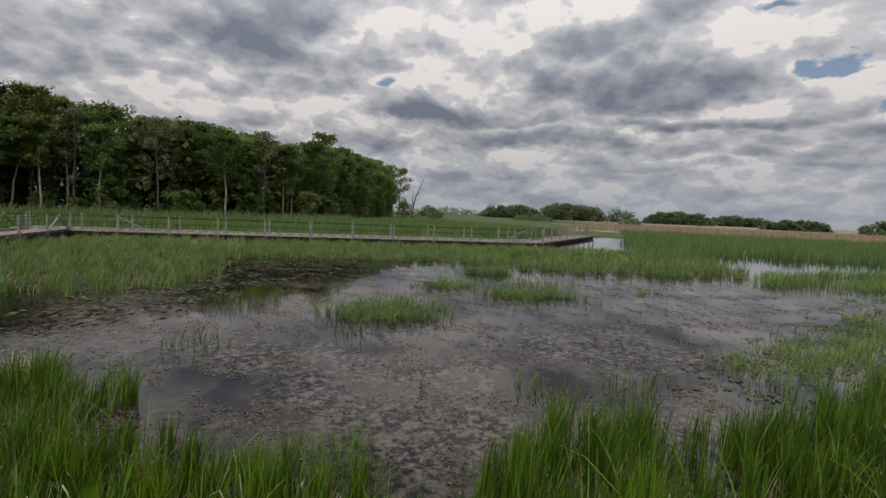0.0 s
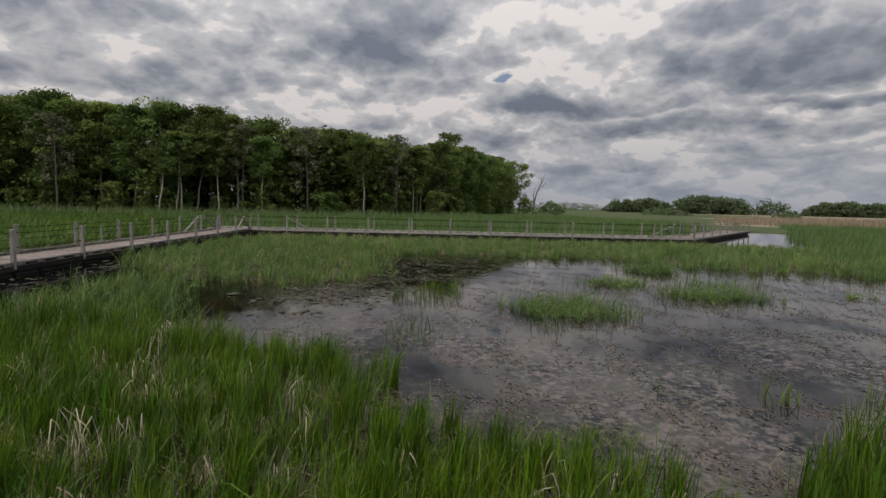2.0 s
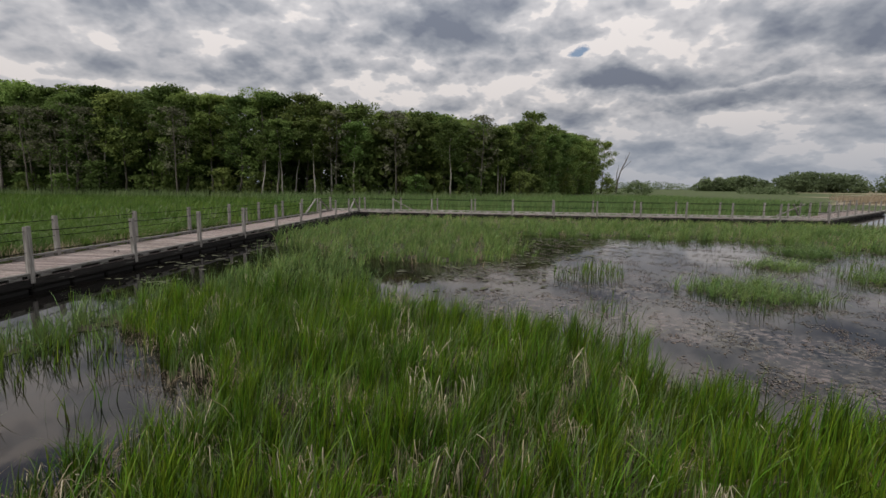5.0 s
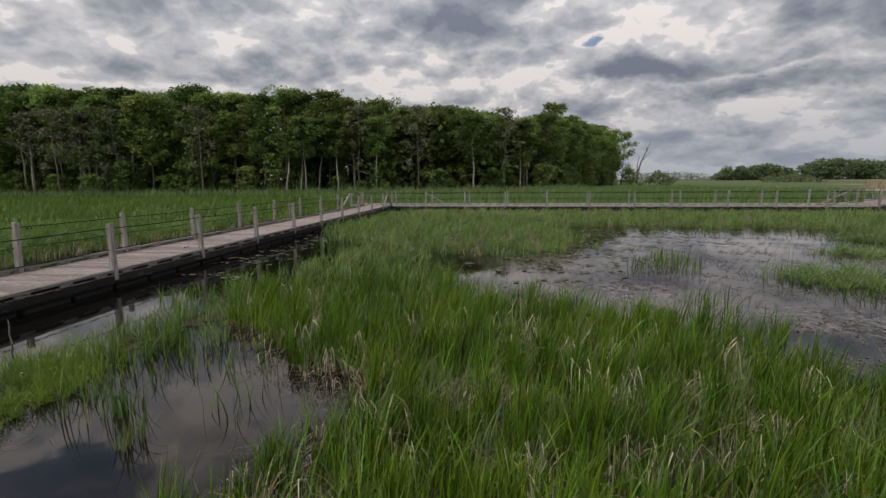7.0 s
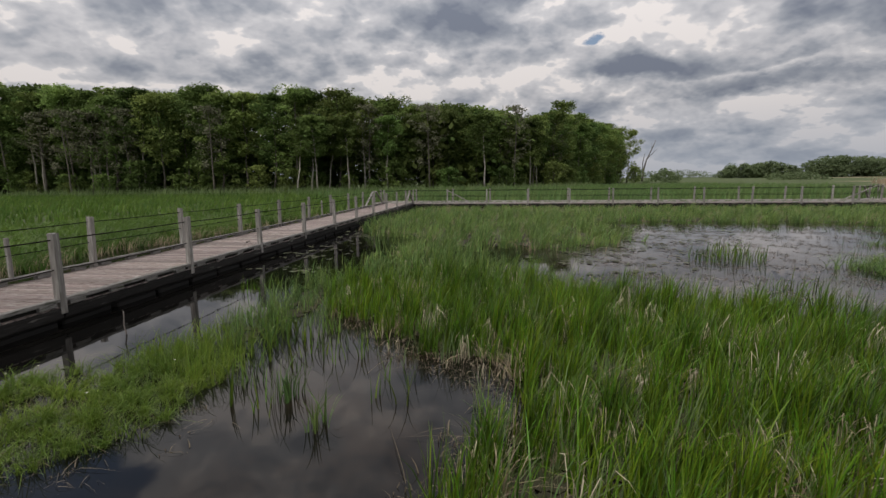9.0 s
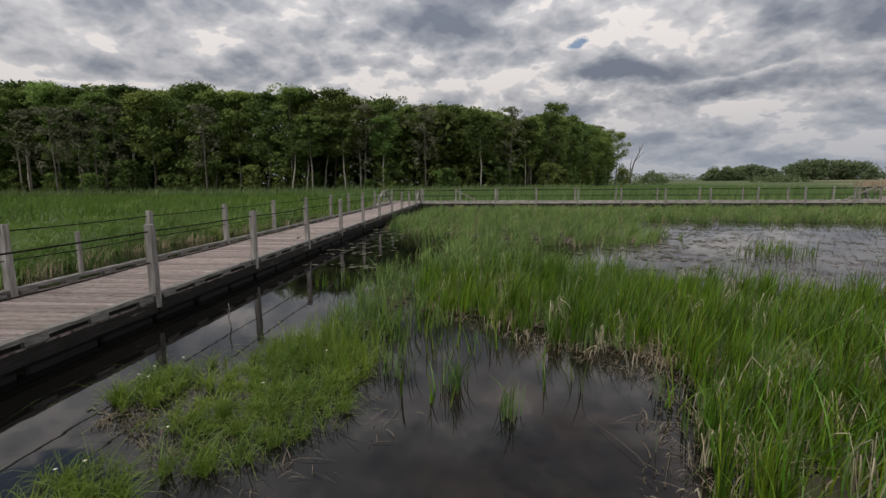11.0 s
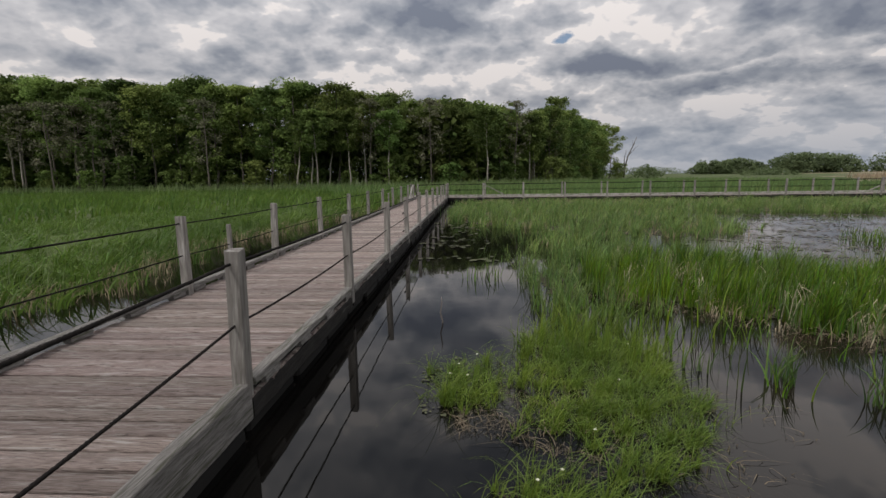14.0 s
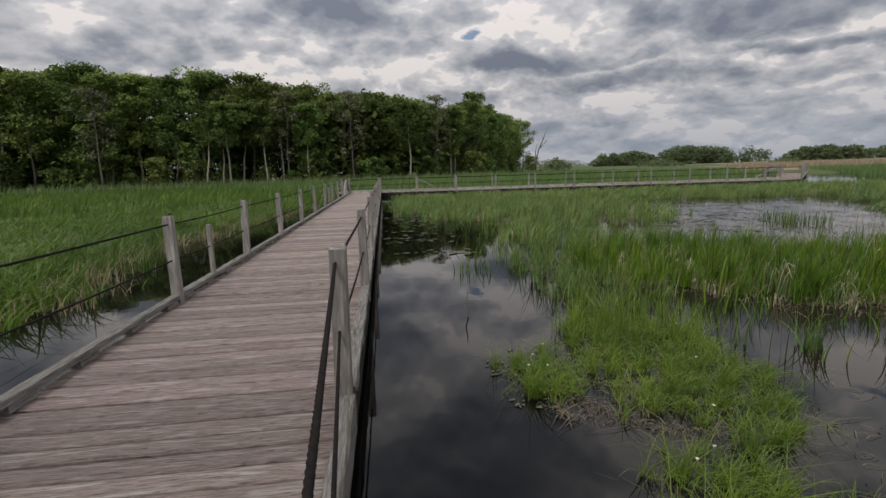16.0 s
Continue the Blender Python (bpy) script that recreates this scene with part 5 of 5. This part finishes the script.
far_wood(39.0, 40.6, 150, 2.6, 511, "dark green bush in the dry reeds", 500)
far_wood(15.4, 17.6, 140, 3.8, 512, "bushes at the wood's end", 700)
far_wood(-60, -45, 300, 12.0, 513, "distant wood beyond the meadow")


# ---------------------------------------------------------------- deck boards
def lay_boards():
    rng = random.Random(21)
    length, width = 1.92, 0.1275
    meshes = []
    for k in range(8):
        bm = bmesh.new()
        box(bm, (length, width - rng.uniform(-0.002, 0.009), 0.036), Matrix(), 0.009)
        bow, cup = rng.uniform(-0.006, 0.006), rng.uniform(-0.004, 0.002)
        for v in bm.verts:
            s = v.co.x / (length / 2)
            v.co.y += bow * (1 - s * s) + rng.uniform(-0.002, 0.002)
            v.co.z += cup * (1 - s * s) + rng.uniform(-0.0015, 0.0015)
            v.co.x += rng.uniform(-0.008, 0.008) if abs(s) > 0.9 else 0
        me = bpy.data.meshes.new("board")
        bm.to_mesh(me)
        bm.free()
        me.materials.append(M_BOARD)
        meshes.append(me)
    pitch = 0.1435
    n = int(13 * SPAN / pitch)
    for i in range(n):
        shared("board", meshes[rng.randrange(8)], main_walk,
               pose(-0.936 + rng.uniform(-0.005, 0.005), (i + 0.5) * pitch, -0.104 + rng.uniform(-0.005, 0.005), rng.uniform(-1.0, 1.0), rng.uniform(-0.12, 0.12), rng.uniform(-0.25, 0.25)))
    for walk_root, spans, extra in ((cross_walk, 12, 0.0), (turn_walk, 8, 0.0)):
        bm = bmesh.new()
        for i in range(int(spans * SPAN / pitch)):
            box(bm, (length, width, 0.036), pose(-0.93 + rng.uniform(-0.01, 0.01), (i + 0.5) * pitch, -0.104 + rng.uniform(-0.004, 0.004), 0, 0, rng.uniform(-0.3, 0.3)))
        tagged(part("decking", bm, M_BOARD, walk_root, "weathered grey deck boards"), kind="stuff")
    bm = bmesh.new()
    for i in range(15):
        box(bm, (length + 0.05, width, 0.036), pose(-0.93, 13 * SPAN + (i + 0.5) * pitch, -0.104))
    tagged(part("landing", bm, M_BOARD, main_walk, "weathered grey boards of the corner landing"), kind="stuff")


lay_boards()
